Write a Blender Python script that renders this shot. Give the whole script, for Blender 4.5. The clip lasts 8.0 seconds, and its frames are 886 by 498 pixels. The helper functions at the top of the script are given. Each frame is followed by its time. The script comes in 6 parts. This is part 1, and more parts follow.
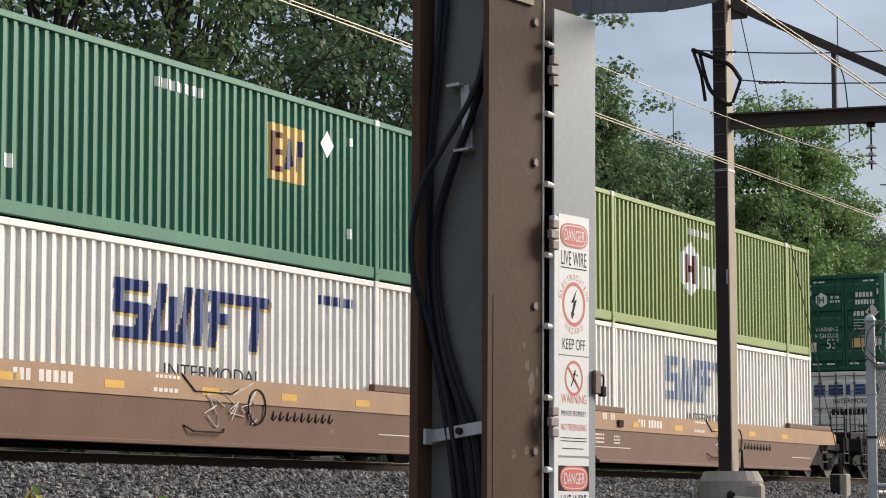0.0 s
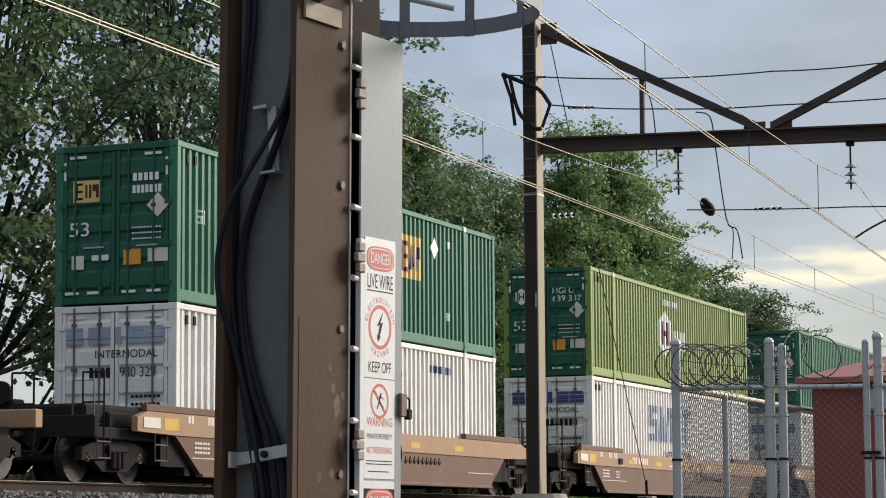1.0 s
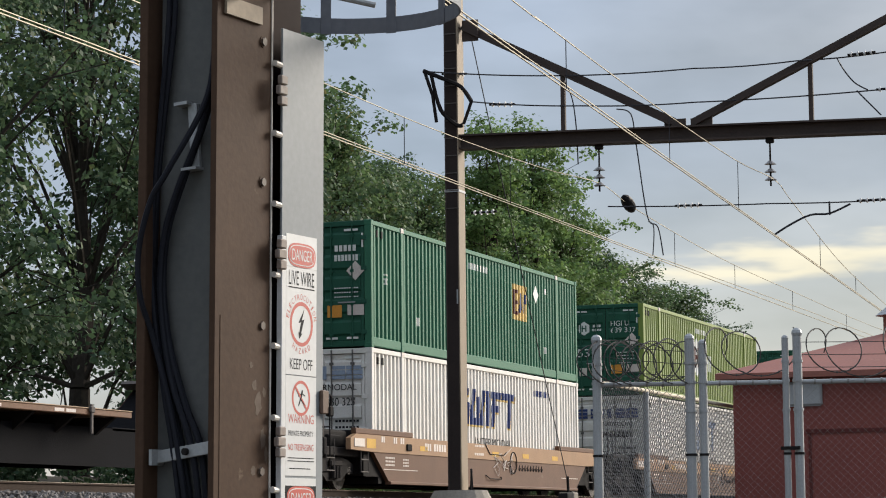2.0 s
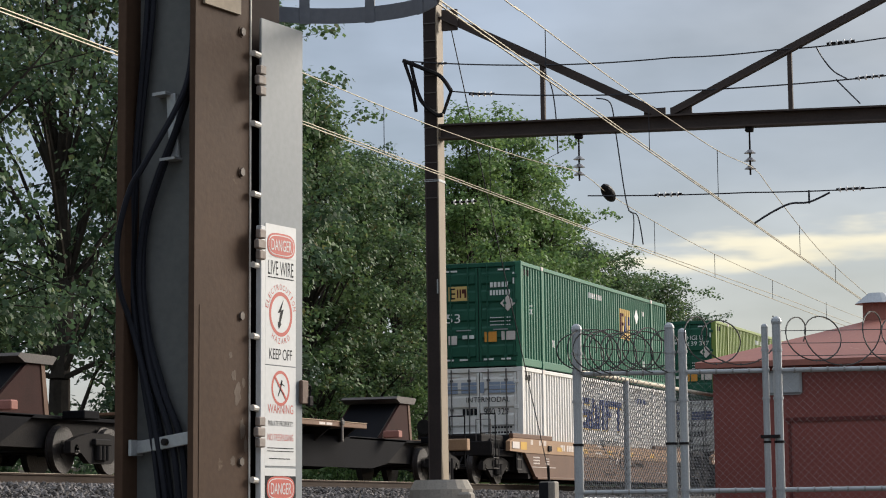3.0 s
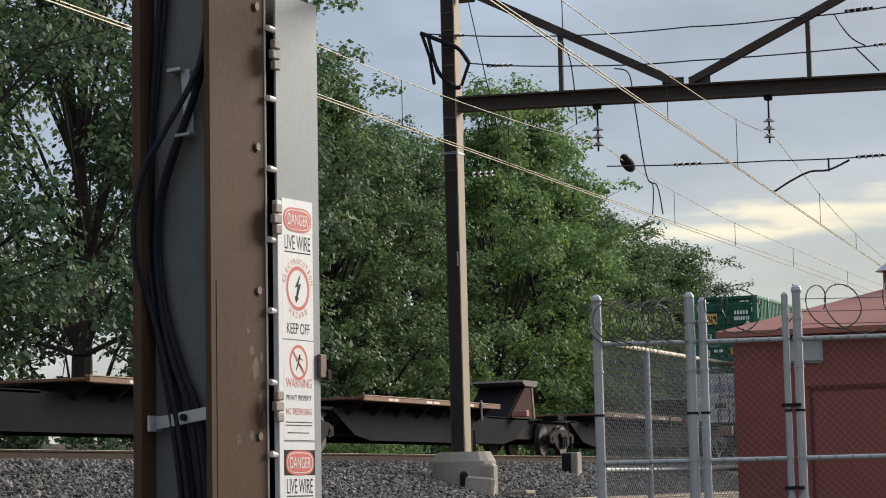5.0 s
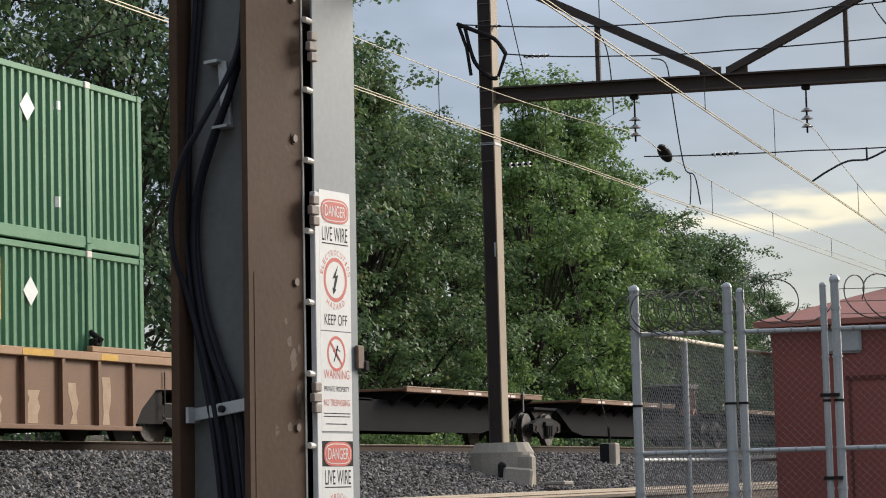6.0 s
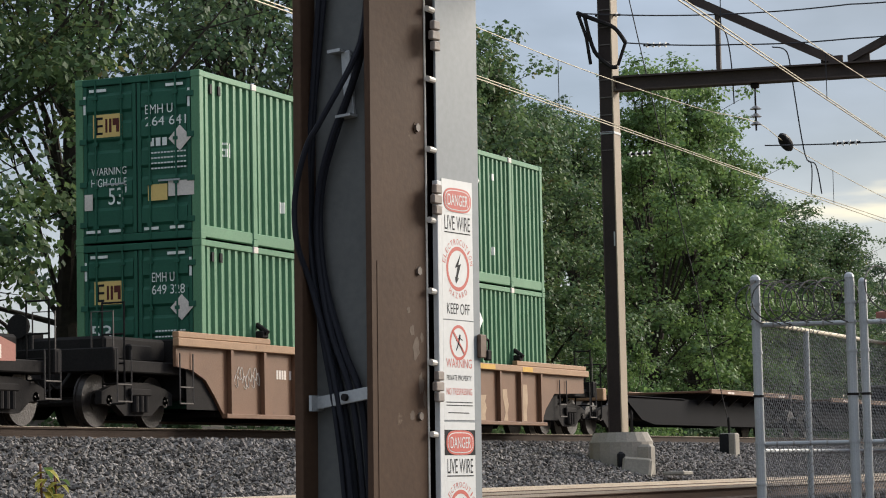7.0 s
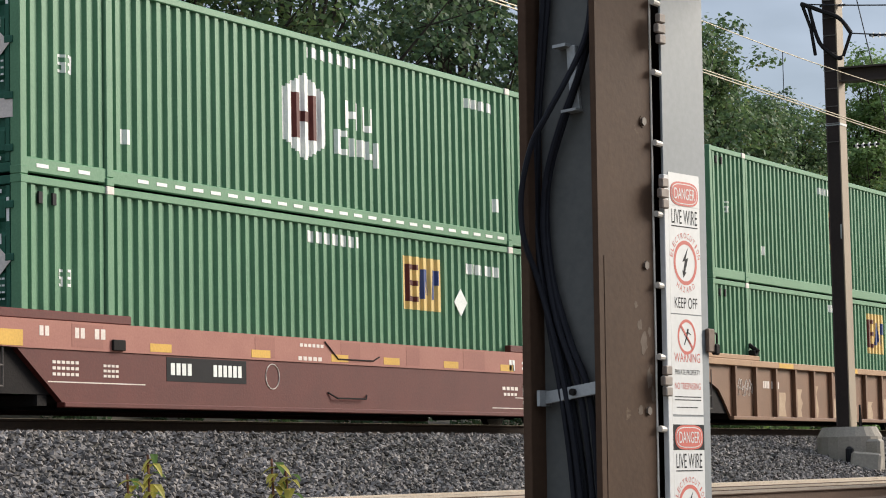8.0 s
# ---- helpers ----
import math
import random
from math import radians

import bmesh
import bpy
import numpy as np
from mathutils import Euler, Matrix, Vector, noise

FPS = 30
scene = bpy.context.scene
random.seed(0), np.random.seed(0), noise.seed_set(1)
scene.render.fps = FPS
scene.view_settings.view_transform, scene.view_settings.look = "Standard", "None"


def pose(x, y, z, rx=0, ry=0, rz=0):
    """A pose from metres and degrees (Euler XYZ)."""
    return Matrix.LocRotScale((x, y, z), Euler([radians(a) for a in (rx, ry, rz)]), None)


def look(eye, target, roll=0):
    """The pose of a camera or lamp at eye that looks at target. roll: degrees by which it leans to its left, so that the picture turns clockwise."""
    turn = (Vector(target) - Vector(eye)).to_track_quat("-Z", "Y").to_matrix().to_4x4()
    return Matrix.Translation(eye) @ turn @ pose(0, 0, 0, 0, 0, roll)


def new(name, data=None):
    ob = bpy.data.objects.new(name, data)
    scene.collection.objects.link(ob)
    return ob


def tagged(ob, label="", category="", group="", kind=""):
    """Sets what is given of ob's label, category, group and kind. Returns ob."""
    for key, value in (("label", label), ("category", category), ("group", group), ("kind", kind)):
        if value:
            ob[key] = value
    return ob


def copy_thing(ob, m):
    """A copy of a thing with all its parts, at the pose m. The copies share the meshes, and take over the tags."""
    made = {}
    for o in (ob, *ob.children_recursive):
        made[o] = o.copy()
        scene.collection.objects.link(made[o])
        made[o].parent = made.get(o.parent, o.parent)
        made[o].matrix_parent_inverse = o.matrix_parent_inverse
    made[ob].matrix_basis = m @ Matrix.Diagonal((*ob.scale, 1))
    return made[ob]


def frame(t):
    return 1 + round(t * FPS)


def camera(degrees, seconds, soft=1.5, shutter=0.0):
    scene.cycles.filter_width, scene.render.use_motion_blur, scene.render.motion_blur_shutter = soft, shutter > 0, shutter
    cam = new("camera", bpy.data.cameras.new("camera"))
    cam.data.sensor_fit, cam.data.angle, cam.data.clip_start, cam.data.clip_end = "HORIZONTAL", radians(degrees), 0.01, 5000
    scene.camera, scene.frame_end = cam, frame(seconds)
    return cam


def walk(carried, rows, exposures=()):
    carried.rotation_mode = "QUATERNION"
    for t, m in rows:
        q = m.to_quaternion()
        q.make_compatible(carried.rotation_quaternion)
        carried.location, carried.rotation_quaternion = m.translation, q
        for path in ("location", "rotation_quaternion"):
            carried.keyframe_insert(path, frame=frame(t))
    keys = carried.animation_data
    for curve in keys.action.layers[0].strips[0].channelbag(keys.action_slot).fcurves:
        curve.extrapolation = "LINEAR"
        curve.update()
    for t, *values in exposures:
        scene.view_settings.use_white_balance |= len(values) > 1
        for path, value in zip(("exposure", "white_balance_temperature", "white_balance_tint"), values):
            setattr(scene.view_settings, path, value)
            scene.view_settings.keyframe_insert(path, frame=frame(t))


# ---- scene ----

# ---------------------------------------------------------------- camera
EYE_Z = 1.6
cam = camera(20.153, 8.0, soft=1.05, shutter=0.0)
VIEWS = [  # seconds, bearing from +y towards +x, pitch, roll, sway of the holder in x and y
    (0, 64.129, 5.938, -0.152, -0.0110, 0.0227),
    (0.5, 66.709, 6.239, -0.231, -0.0038, 0.0089),
    (1, 68.497, 6.444, -0.346, -0.0015, 0.0039),
    (1.5, 69.731, 6.519, -0.448, -0.0014, 0.0039),
    (3, 70.764, 6.111, -0.786, 0.0003, -0.0008),
    (3.5, 70.691, 5.883, -1.040, 0.0024, -0.0069),
    (4, 70.588, 5.721, -1.247, 0.0046, -0.0130),
    (4.5, 70.446, 5.581, -1.339, 0.0068, -0.0191),
    (6, 69.401, 5.300, -1.536, 0.0078, -0.0208),
    (6.5, 68.323, 5.210, -1.357, 0.0059, -0.0149),
    (7, 66.668, 5.117, -1.218, 0.0010, -0.0024),
    (7.5, 64.228, 5.118, -1.314, -0.0020, 0.0041),
    (8, 61.523, 5.110, -1.211, -0.0067, 0.0124),
]
walk(cam, [(t, pose(ex, ey, EYE_Z, 90 + up, 0, -bearing) @ pose(0, 0, 0, 0, 0, lean)) for t, bearing, up, lean, ex, ey in VIEWS],
     exposures=[(0, 0.43), (0.5, 0.44), (1, 0.39), (1.5, 0.35), (3, 0.32), (4.5, 0.34), (6, 0.38), (7, 0.43), (8, 0.48)])

# ---------------------------------------------------------------- light
SUN_BEARING, SUN_UP = 124.0, 24.0
world = bpy.data.worlds.new("world")
scene.world = world
world.use_nodes = True
wn, wl = world.node_tree.nodes, world.node_tree.links
wn.clear()
w_out = wn.new("ShaderNodeOutputWorld")
w_add = wn.new("ShaderNodeAddShader")
w_sky = wn.new("ShaderNodeTexSky")
w_sky.sky_type, w_sky.sun_disc = "NISHITA", False
w_sky.sun_elevation, w_sky.sun_rotation = radians(SUN_UP), radians(SUN_BEARING)
w_bg = wn.new("ShaderNodeBackground")
w_bg.inputs["Strength"].default_value = 0.03
wl.new(w_sky.outputs[0], w_bg.inputs[0])
# broken cloud deck: grey-blue bellies, cream rims, brighter towards the horizon
w_co = wn.new("ShaderNodeTexCoord")
w_sep = wn.new("ShaderNodeSeparateXYZ")
wl.new(w_co.outputs["Generated"], w_sep.inputs[0])
w_map = wn.new("ShaderNodeMapping")
w_map.inputs["Scale"].default_value = (7.0, 7.0, 34.0)
w_map.inputs["Location"].default_value = (0.3, 0.1, 0.2)
wl.new(w_co.outputs["Generated"], w_map.inputs[0])
w_no = wn.new("ShaderNodeTexNoise")
w_no.inputs["Scale"].default_value, w_no.inputs["Detail"].default_value, w_no.inputs["Roughness"].default_value = 1.0, 5.0, 0.5
wl.new(w_map.outputs[0], w_no.inputs["Vector"])


def sky_math(operation, a, b):
    node = wn.new("ShaderNodeMath")
    node.operation = operation
    for k, v in enumerate((a, b)):
        if isinstance(v, (int, float)):
            node.inputs[k].default_value = v
        else:
            wl.new(v, node.inputs[k])
    return node.outputs[0]


def sky_ramp(stops):
    """Colours by height above the horizon, as the sine of the elevation up to 0.3."""
    node = wn.new("ShaderNodeValToRGB")
    e = node.color_ramp.elements
    while len(e) < len(stops):
        e.new(0.5)
    for k, (h, c) in enumerate(stops):
        e[k].position, e[k].color = h / 0.3, (*c, 1)
    node.color_ramp.interpolation = "EASE"
    wl.new(w_height, node.inputs[0])
    return node.outputs[0]


w_wave = sky_math("MULTIPLY", sky_math("SUBTRACT", w_no.outputs[0], 0.5), 0.075)
w_height = sky_math("DIVIDE", sky_math("ADD", w_sep.outputs["Z"], w_wave), 0.3)
PALE_SIDE = sky_ramp([(0.0, (0.56, 0.51, 0.45)), (0.07, (0.47, 0.465, 0.47)), (0.094, (0.45, 0.455, 0.47)), (0.1035, (0.95, 0.82, 0.57)), (0.111, (0.40, 0.41, 0.44)), (0.15, (0.315, 0.332, 0.385)), (0.2, (0.40, 0.39, 0.395)), (0.3, (0.38, 0.41, 0.47))])
BLUE_SIDE = sky_ramp([(0.0, (0.58, 0.56, 0.54)), (0.08, (0.45, 0.475, 0.53)), (0.13, (0.335, 0.38, 0.475)), (0.17, (0.37, 0.415, 0.51)), (0.3, (0.37, 0.41, 0.48))])
w_dot = wn.new("ShaderNodeVectorMath")
w_dot.operation = "DOT_PRODUCT"
w_dot.inputs[1].default_value = (math.sin(radians(88)), math.cos(radians(88)), 0.0)
wl.new(w_co.outputs["Generated"], w_dot.inputs[0])
w_side = wn.new("ShaderNodeMapRange")
w_side.inputs["From Min"].default_value, w_side.inputs["From Max"].default_value = 0.945, 0.978
wl.new(w_dot.outputs["Value"], w_side.inputs["Value"])
w_mix = wn.new("ShaderNodeMix")
w_mix.data_type = "RGBA"
wl.new(w_side.outputs[0], w_mix.inputs["Factor"])
wl.new(BLUE_SIDE, w_mix.inputs["A"])
wl.new(PALE_SIDE, w_mix.inputs["B"])
# soft grey folds of the cloud deck
w_fold = wn.new("ShaderNodeTexNoise")
w_fold.inputs["Scale"].default_value, w_fold.inputs["Detail"].default_value = 1.0, 4.0
w_fmap = wn.new("ShaderNodeMapping")
w_fmap.inputs["Scale"].default_value = (11.0, 11.0, 30.0)
w_fmap.inputs["Rotation"].default_value = (0.12, 0.1, 0.0)
wl.new(w_co.outputs["Generated"], w_fmap.inputs[0])
wl.new(w_fmap.outputs[0], w_fold.inputs["Vector"])
w_lum = wn.new("ShaderNodeMapRange")
w_lum.inputs["From Min"].default_value, w_lum.inputs["From Max"].default_value = 0.3, 0.7
w_lum.inputs["To Min"].default_value, w_lum.inputs["To Max"].default_value = 0.78, 1.22
wl.new(w_fold.outputs[0], w_lum.inputs["Value"])
w_deck = wn.new("ShaderNodeVectorMath")
w_deck.operation = "MULTIPLY"
wl.new(w_mix.outputs["Result"], w_deck.inputs[0])
wl.new(w_lum.outputs[0], w_deck.inputs[1])
w_bg2 = wn.new("ShaderNodeBackground")
w_zen = wn.new("ShaderNodeMapRange")  # an overcast sky grows brighter towards the zenith
w_zen.inputs["From Min"].default_value, w_zen.inputs["From Max"].default_value = 0.2, 0.9
w_zen.inputs["To Min"].default_value, w_zen.inputs["To Max"].default_value = 0.6, 1.95
wl.new(w_sep.outputs["Z"], w_zen.inputs["Value"])
wl.new(w_zen.outputs[0], w_bg2.inputs["Strength"])
wl.new(w_deck.outputs["Vector"], w_bg2.inputs[0])
wl.new(w_bg.outputs[0], w_add.inputs[0])
wl.new(w_bg2.outputs[0], w_add.inputs[1])
wl.new(w_add.outputs[0], w_out.inputs[0])

sun = new("sun", bpy.data.lights.new("sun", "SUN"))
sun.data.energy, sun.data.angle, sun.data.color = 4.6, radians(24), (1.0, 0.92, 0.81)
sb, se = radians(SUN_BEARING), radians(SUN_UP)
sun.matrix_world = look((math.sin(sb) * math.cos(se) * 80, math.cos(sb) * math.cos(se) * 80, math.sin(se) * 80), (0, 0, 0))


# ---------------------------------------------------------------- materials
def material(name, base, second=None, rough=0.6, metal=0.0, grain=30.0, blotch=1.5, amount=0.35, bump=0.02, vary=0.0, spots=None, spot_at=0.66, island=0.0):
    """Paint, metal, stone: two scales of noise between two colours, fine relief, optional spots of wear."""
    m = bpy.data.materials.new(name)
    m.use_nodes = True
    n, l = m.node_tree.nodes, m.node_tree.links
    b = n["Principled BSDF"]
    b.inputs["Roughness"].default_value, b.inputs["Metallic"].default_value = rough, metal
    b.inputs["Specular IOR Level"].default_value = 0.5 if metal or rough < 0.45 else (0.06 if max(base) < 0.09 else 0.2)
    second = second or tuple(c * 0.72 for c in base)
    co = n.new("ShaderNodeTexCoord")
    big, fine = n.new("ShaderNodeTexNoise"), n.new("ShaderNodeTexNoise")
    big.inputs["Scale"].default_value, big.inputs["Detail"].default_value = blotch, 6
    fine.inputs["Scale"].default_value, fine.inputs["Detail"].default_value = grain, 4
    for t in (big, fine):
        l.new(co.outputs["Object"], t.inputs["Vector"])
    add = n.new("ShaderNodeMath")
    add.operation = "MULTIPLY_ADD"
    add.inputs[1].default_value, add.inputs[2].default_value = 0.5, 0.0
    l.new(fine.outputs[0], add.inputs[0])
    tot = n.new("ShaderNodeMath")
    tot.operation = "MULTIPLY_ADD"
    tot.inputs[1].default_value = 0.5
    l.new(big.outputs[0], tot.inputs[0])
    l.new(add.outputs[0], tot.inputs[2])
    rng = n.new("ShaderNodeMapRange")
    rng.inputs["From Min"].default_value, rng.inputs["From Max"].default_value = 0.5 - amount * 0.5, 0.5 + amount * 0.5
    l.new(tot.outputs[0], rng.inputs["Value"])
    mix = n.new("ShaderNodeMix")
    mix.data_type = "RGBA"
    mix.inputs["A"].default_value, mix.inputs["B"].default_value = (*second, 1), (*base, 1)
    l.new(rng.outputs[0], mix.inputs["Factor"])
    last = mix.outputs["Result"]
    if spots:
        sp = n.new("ShaderNodeTexNoise")
        sp.inputs["Scale"].default_value, sp.inputs["Detail"].default_value, sp.inputs["Roughness"].default_value = blotch * 2.3, 8, 0.6
        l.new(co.outputs["Object"], sp.inputs["Vector"])
        st = n.new("ShaderNodeMapRange")
        st.inputs["From Min"].default_value, st.inputs["From Max"].default_value = spot_at, spot_at + 0.06
        l.new(sp.outputs[0], st.inputs["Value"])
        m2 = n.new("ShaderNodeMix")
        m2.data_type = "RGBA"
        m2.inputs["B"].default_value = (*spots, 1)
        l.new(st.outputs[0], m2.inputs["Factor"])
        l.new(last, m2.inputs["A"])
        last = m2.outputs["Result"]
    if vary or island:
        hs = n.new("ShaderNodeHueSaturation")
        src = n.new("ShaderNodeObjectInfo").outputs["Random"] if vary else n.new("ShaderNodeNewGeometry").outputs["Random Per Island"]
        v = n.new("ShaderNodeMapRange")
        k = vary or island
        v.inputs["To Min"].default_value, v.inputs["To Max"].default_value = 1 - k, 1 + k
        l.new(src, v.inputs["Value"])
        l.new(v.outputs[0], hs.inputs["Value"])
        l.new(last, hs.inputs["Color"])
        last = hs.outputs[0]
    l.new(last, b.inputs["Base Color"])
    if bump:
        bp = n.new("ShaderNodeBump")
        bp.inputs["Strength"].default_value, bp.inputs["Distance"].default_value = 0.5, bump
        l.new(fine.outputs[0], bp.inputs["Height"])
        l.new(bp.outputs[0], b.inputs["Normal"])
    return m


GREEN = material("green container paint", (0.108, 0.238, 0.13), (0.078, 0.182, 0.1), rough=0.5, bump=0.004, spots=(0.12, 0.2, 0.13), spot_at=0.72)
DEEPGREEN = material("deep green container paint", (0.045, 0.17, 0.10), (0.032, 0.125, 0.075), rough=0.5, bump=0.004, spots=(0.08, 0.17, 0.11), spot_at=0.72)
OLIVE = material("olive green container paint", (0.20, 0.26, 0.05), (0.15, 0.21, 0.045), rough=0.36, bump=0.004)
# door ends face away from the sun; that shade is in this green
DKGREEN = material("shade-darkened green door paint", (0.022, 0.10, 0.062), (0.016, 0.075, 0.048), rough=0.5, bump=0.004)
WHITE = material("white container paint", (0.74, 0.72, 0.68), (0.6, 0.57, 0.52), rough=0.5, bump=0.004, spots=(0.42, 0.33, 0.24), spot_at=0.74)
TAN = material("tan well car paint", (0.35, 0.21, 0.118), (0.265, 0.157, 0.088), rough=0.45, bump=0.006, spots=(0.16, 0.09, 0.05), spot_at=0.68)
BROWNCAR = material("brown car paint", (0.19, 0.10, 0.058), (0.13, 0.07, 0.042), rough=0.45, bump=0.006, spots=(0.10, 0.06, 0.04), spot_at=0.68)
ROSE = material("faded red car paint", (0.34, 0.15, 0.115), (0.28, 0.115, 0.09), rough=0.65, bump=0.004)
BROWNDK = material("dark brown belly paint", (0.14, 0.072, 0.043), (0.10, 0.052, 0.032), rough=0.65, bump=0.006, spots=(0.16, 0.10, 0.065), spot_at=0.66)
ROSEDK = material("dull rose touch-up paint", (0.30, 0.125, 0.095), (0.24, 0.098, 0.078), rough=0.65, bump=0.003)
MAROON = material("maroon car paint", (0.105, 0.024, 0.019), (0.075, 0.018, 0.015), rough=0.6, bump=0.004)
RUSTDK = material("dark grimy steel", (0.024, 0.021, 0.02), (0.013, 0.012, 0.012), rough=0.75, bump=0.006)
WHEEL = material("worn wheel steel", (0.035, 0.027, 0.023), (0.016, 0.013, 0.012), rough=0.5, metal=0.3)
FLAKE = material("flaking pale tan paint", (0.42, 0.32, 0.22), (0.30, 0.2, 0.13), rough=0.75, bump=0.003, blotch=4)
HITCHRED = material("dark grimy red steel", (0.05, 0.021, 0.018), (0.03, 0.015, 0.013), rough=0.75, bump=0.004)
# black car steel taken darker still for the shade under the deck
CARDARK = material("shade-darkened black car steel", (0.009, 0.009, 0.011), (0.006, 0.006, 0.007), rough=0.85, bump=0.006)
STEPM = material("worn grey step steel", (0.12, 0.105, 0.095), (0.06, 0.05, 0.045), rough=0.6, bump=0.0)
GREYROD = material("grimy grey rod steel", (0.16, 0.15, 0.14), (0.08, 0.07, 0.065), rough=0.6, bump=0.0)
YELLOW = material("yellow reflective stripe", (0.62, 0.36, 0.06), rough=0.5, bump=0.0)
MARK = material("white marking paint", (0.78, 0.78, 0.74), (0.6, 0.62, 0.58), rough=0.55, bump=0.0)
BLUE = material("blue lettering paint", (0.045, 0.07, 0.2), rough=0.5, bump=0.0)
BLUEFADE = material("faded blue paint", (0.30, 0.36, 0.46), rough=0.55, bump=0.0)
BLACK = material("black paint", (0.02, 0.02, 0.022), rough=0.5, bump=0.0)
RED = material("faded red sign paint", (0.5, 0.105, 0.08), (0.42, 0.11, 0.09), rough=0.5, bump=0.0)
ORANGE = material("orange label", (0.75, 0.33, 0.06), rough=0.5, bump=0.0)
PINKW = material("pale placard", (0.72, 0.64, 0.58), rough=0.5, bump=0.0)
COLBROWN = material("brown painted column steel", (0.076, 0.046, 0.03), (0.056, 0.034, 0.023), rough=0.62, bump=0.002, blotch=3, spots=(0.15, 0.11, 0.08), spot_at=0.69)
COLGREY = material("grey primer column steel", (0.115, 0.117, 0.112), (0.088, 0.09, 0.088), rough=0.6, bump=0.002, blotch=3)
GALV = material("galvanised steel", (0.37, 0.38, 0.38), (0.27, 0.28, 0.285), rough=0.5, metal=0.25, bump=0.001, grain=60)
PLATE = material("pale grey guard plate", (0.225, 0.24, 0.248), (0.185, 0.2, 0.207), rough=0.5, bump=0.001)
CABLE = material("black rubber cable", (0.02, 0.021, 0.027), rough=0.45, bump=0.0)
SIGNW = material("white sign vinyl", (0.57, 0.57, 0.56), (0.49, 0.49, 0.48), rough=0.4, bump=0.0)
# pole steel in three tones: shaded side, plain steel, sunlit flange
POLEDK = material("shaded pole steel", (0.04, 0.031, 0.028), (0.026, 0.021, 0.02), rough=0.7, bump=0.003)
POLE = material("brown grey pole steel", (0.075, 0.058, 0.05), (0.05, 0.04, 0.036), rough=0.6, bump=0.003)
POLELIT = material("sunlit pole steel", (0.30, 0.24, 0.17), (0.23, 0.18, 0.13), rough=0.6, bump=0.003)
WIRE = material("bright copper wire", (0.34, 0.30, 0.22), rough=0.5, metal=0.5, bump=0.0)
WIREDK = material("dark wire", (0.05, 0.05, 0.055), rough=0.5, bump=0.0)
INSUL = material("grey porcelain", (0.27, 0.26, 0.26), rough=0.25, bump=0.0)
INSULW = material("white porcelain", (0.7, 0.7, 0.7), rough=0.25, bump=0.0)
CONCRETE = material("weathered concrete", (0.29, 0.26, 0.22), (0.2, 0.18, 0.15), rough=0.85, bump=0.01, grain=25)
BALLAST = material("grey ballast stone", (0.195, 0.176, 0.163), (0.10, 0.09, 0.084), rough=0.9, bump=0.03, grain=14, blotch=2, island=0.7)
SOIL = material("dark soil and cinders", (0.10, 0.09, 0.075), (0.07, 0.062, 0.05), rough=0.95, bump=0.03, grain=12, blotch=0.5)
RAILRUST = material("rusty rail web", (0.12, 0.07, 0.045), (0.08, 0.05, 0.035), rough=0.7, bump=0.004)
RAILDK = material("dark grimy rail steel", (0.055, 0.038, 0.029), (0.035, 0.026, 0.021), rough=0.75, bump=0.004)
RAILTOP = material("polished rail head", (0.55, 0.49, 0.42), (0.42, 0.34, 0.26), rough=0.35, metal=0.5, bump=0.0)
TIE = material("old timber tie", (0.10, 0.075, 0.055), (0.06, 0.047, 0.037), rough=0.9, bump=0.01)
SHEDRED = material("oxide red shed paint", (0.225, 0.066, 0.053), (0.17, 0.052, 0.043), rough=0.7, bump=0.004, blotch=0.8)
SHEDROOF = material("faded red roof sheet", (0.29, 0.115, 0.085), (0.22, 0.09, 0.07), rough=0.6, bump=0.003, spots=(0.34, 0.2, 0.13), spot_at=0.64)
HUTTOP = material("pale roof edge", (0.62, 0.55, 0.42), (0.5, 0.43, 0.32), rough=0.7, bump=0.0)
BARK = material("dark bark", (0.065, 0.055, 0.045), (0.035, 0.03, 0.026), rough=0.95, bump=0.03, grain=9)


def leaf_material(name, a, b, rust=None):
    # clump-sized blotches paint lit and shaded foliage; rust spots stand for golden lit tips
    m = material(name, a, b, rough=0.6, bump=0.0, grain=2.2, blotch=0.9, amount=0.26, island=0.34, spots=rust, spot_at=0.60)
    bs = m.node_tree.nodes["Principled BSDF"]
    tr = m.node_tree.nodes.new("ShaderNodeBsdfTranslucent")
    mx = m.node_tree.nodes.new("ShaderNodeMixShader")
    mx.inputs[0].default_value = 0.36
    col = bs.inputs["Base Color"].links[0].from_socket
    m.node_tree.links.new(col, tr.inputs[0])
    m.node_tree.links.new(bs.outputs[0], mx.inputs[1])
    m.node_tree.links.new(tr.outputs[0], mx.inputs[2])
    m.node_tree.links.new(mx.outputs[0], m.node_tree.nodes["Material Output"].inputs[0])
    return m


LEAF = leaf_material("green leaves", (0.125, 0.18, 0.066), (0.055, 0.105, 0.05), (0.19, 0.165, 0.07))
LEAFLT = leaf_material("light green leaves", (0.18, 0.26, 0.08), (0.08, 0.15, 0.055))
LEAFDK = leaf_material("dark green leaves", (0.095, 0.14, 0.066), (0.042, 0.083, 0.046), (0.16, 0.165, 0.065))
LEAFYEL = leaf_material("yellowing leaves", (0.50, 0.43, 0.08), (0.27, 0.25, 0.06))


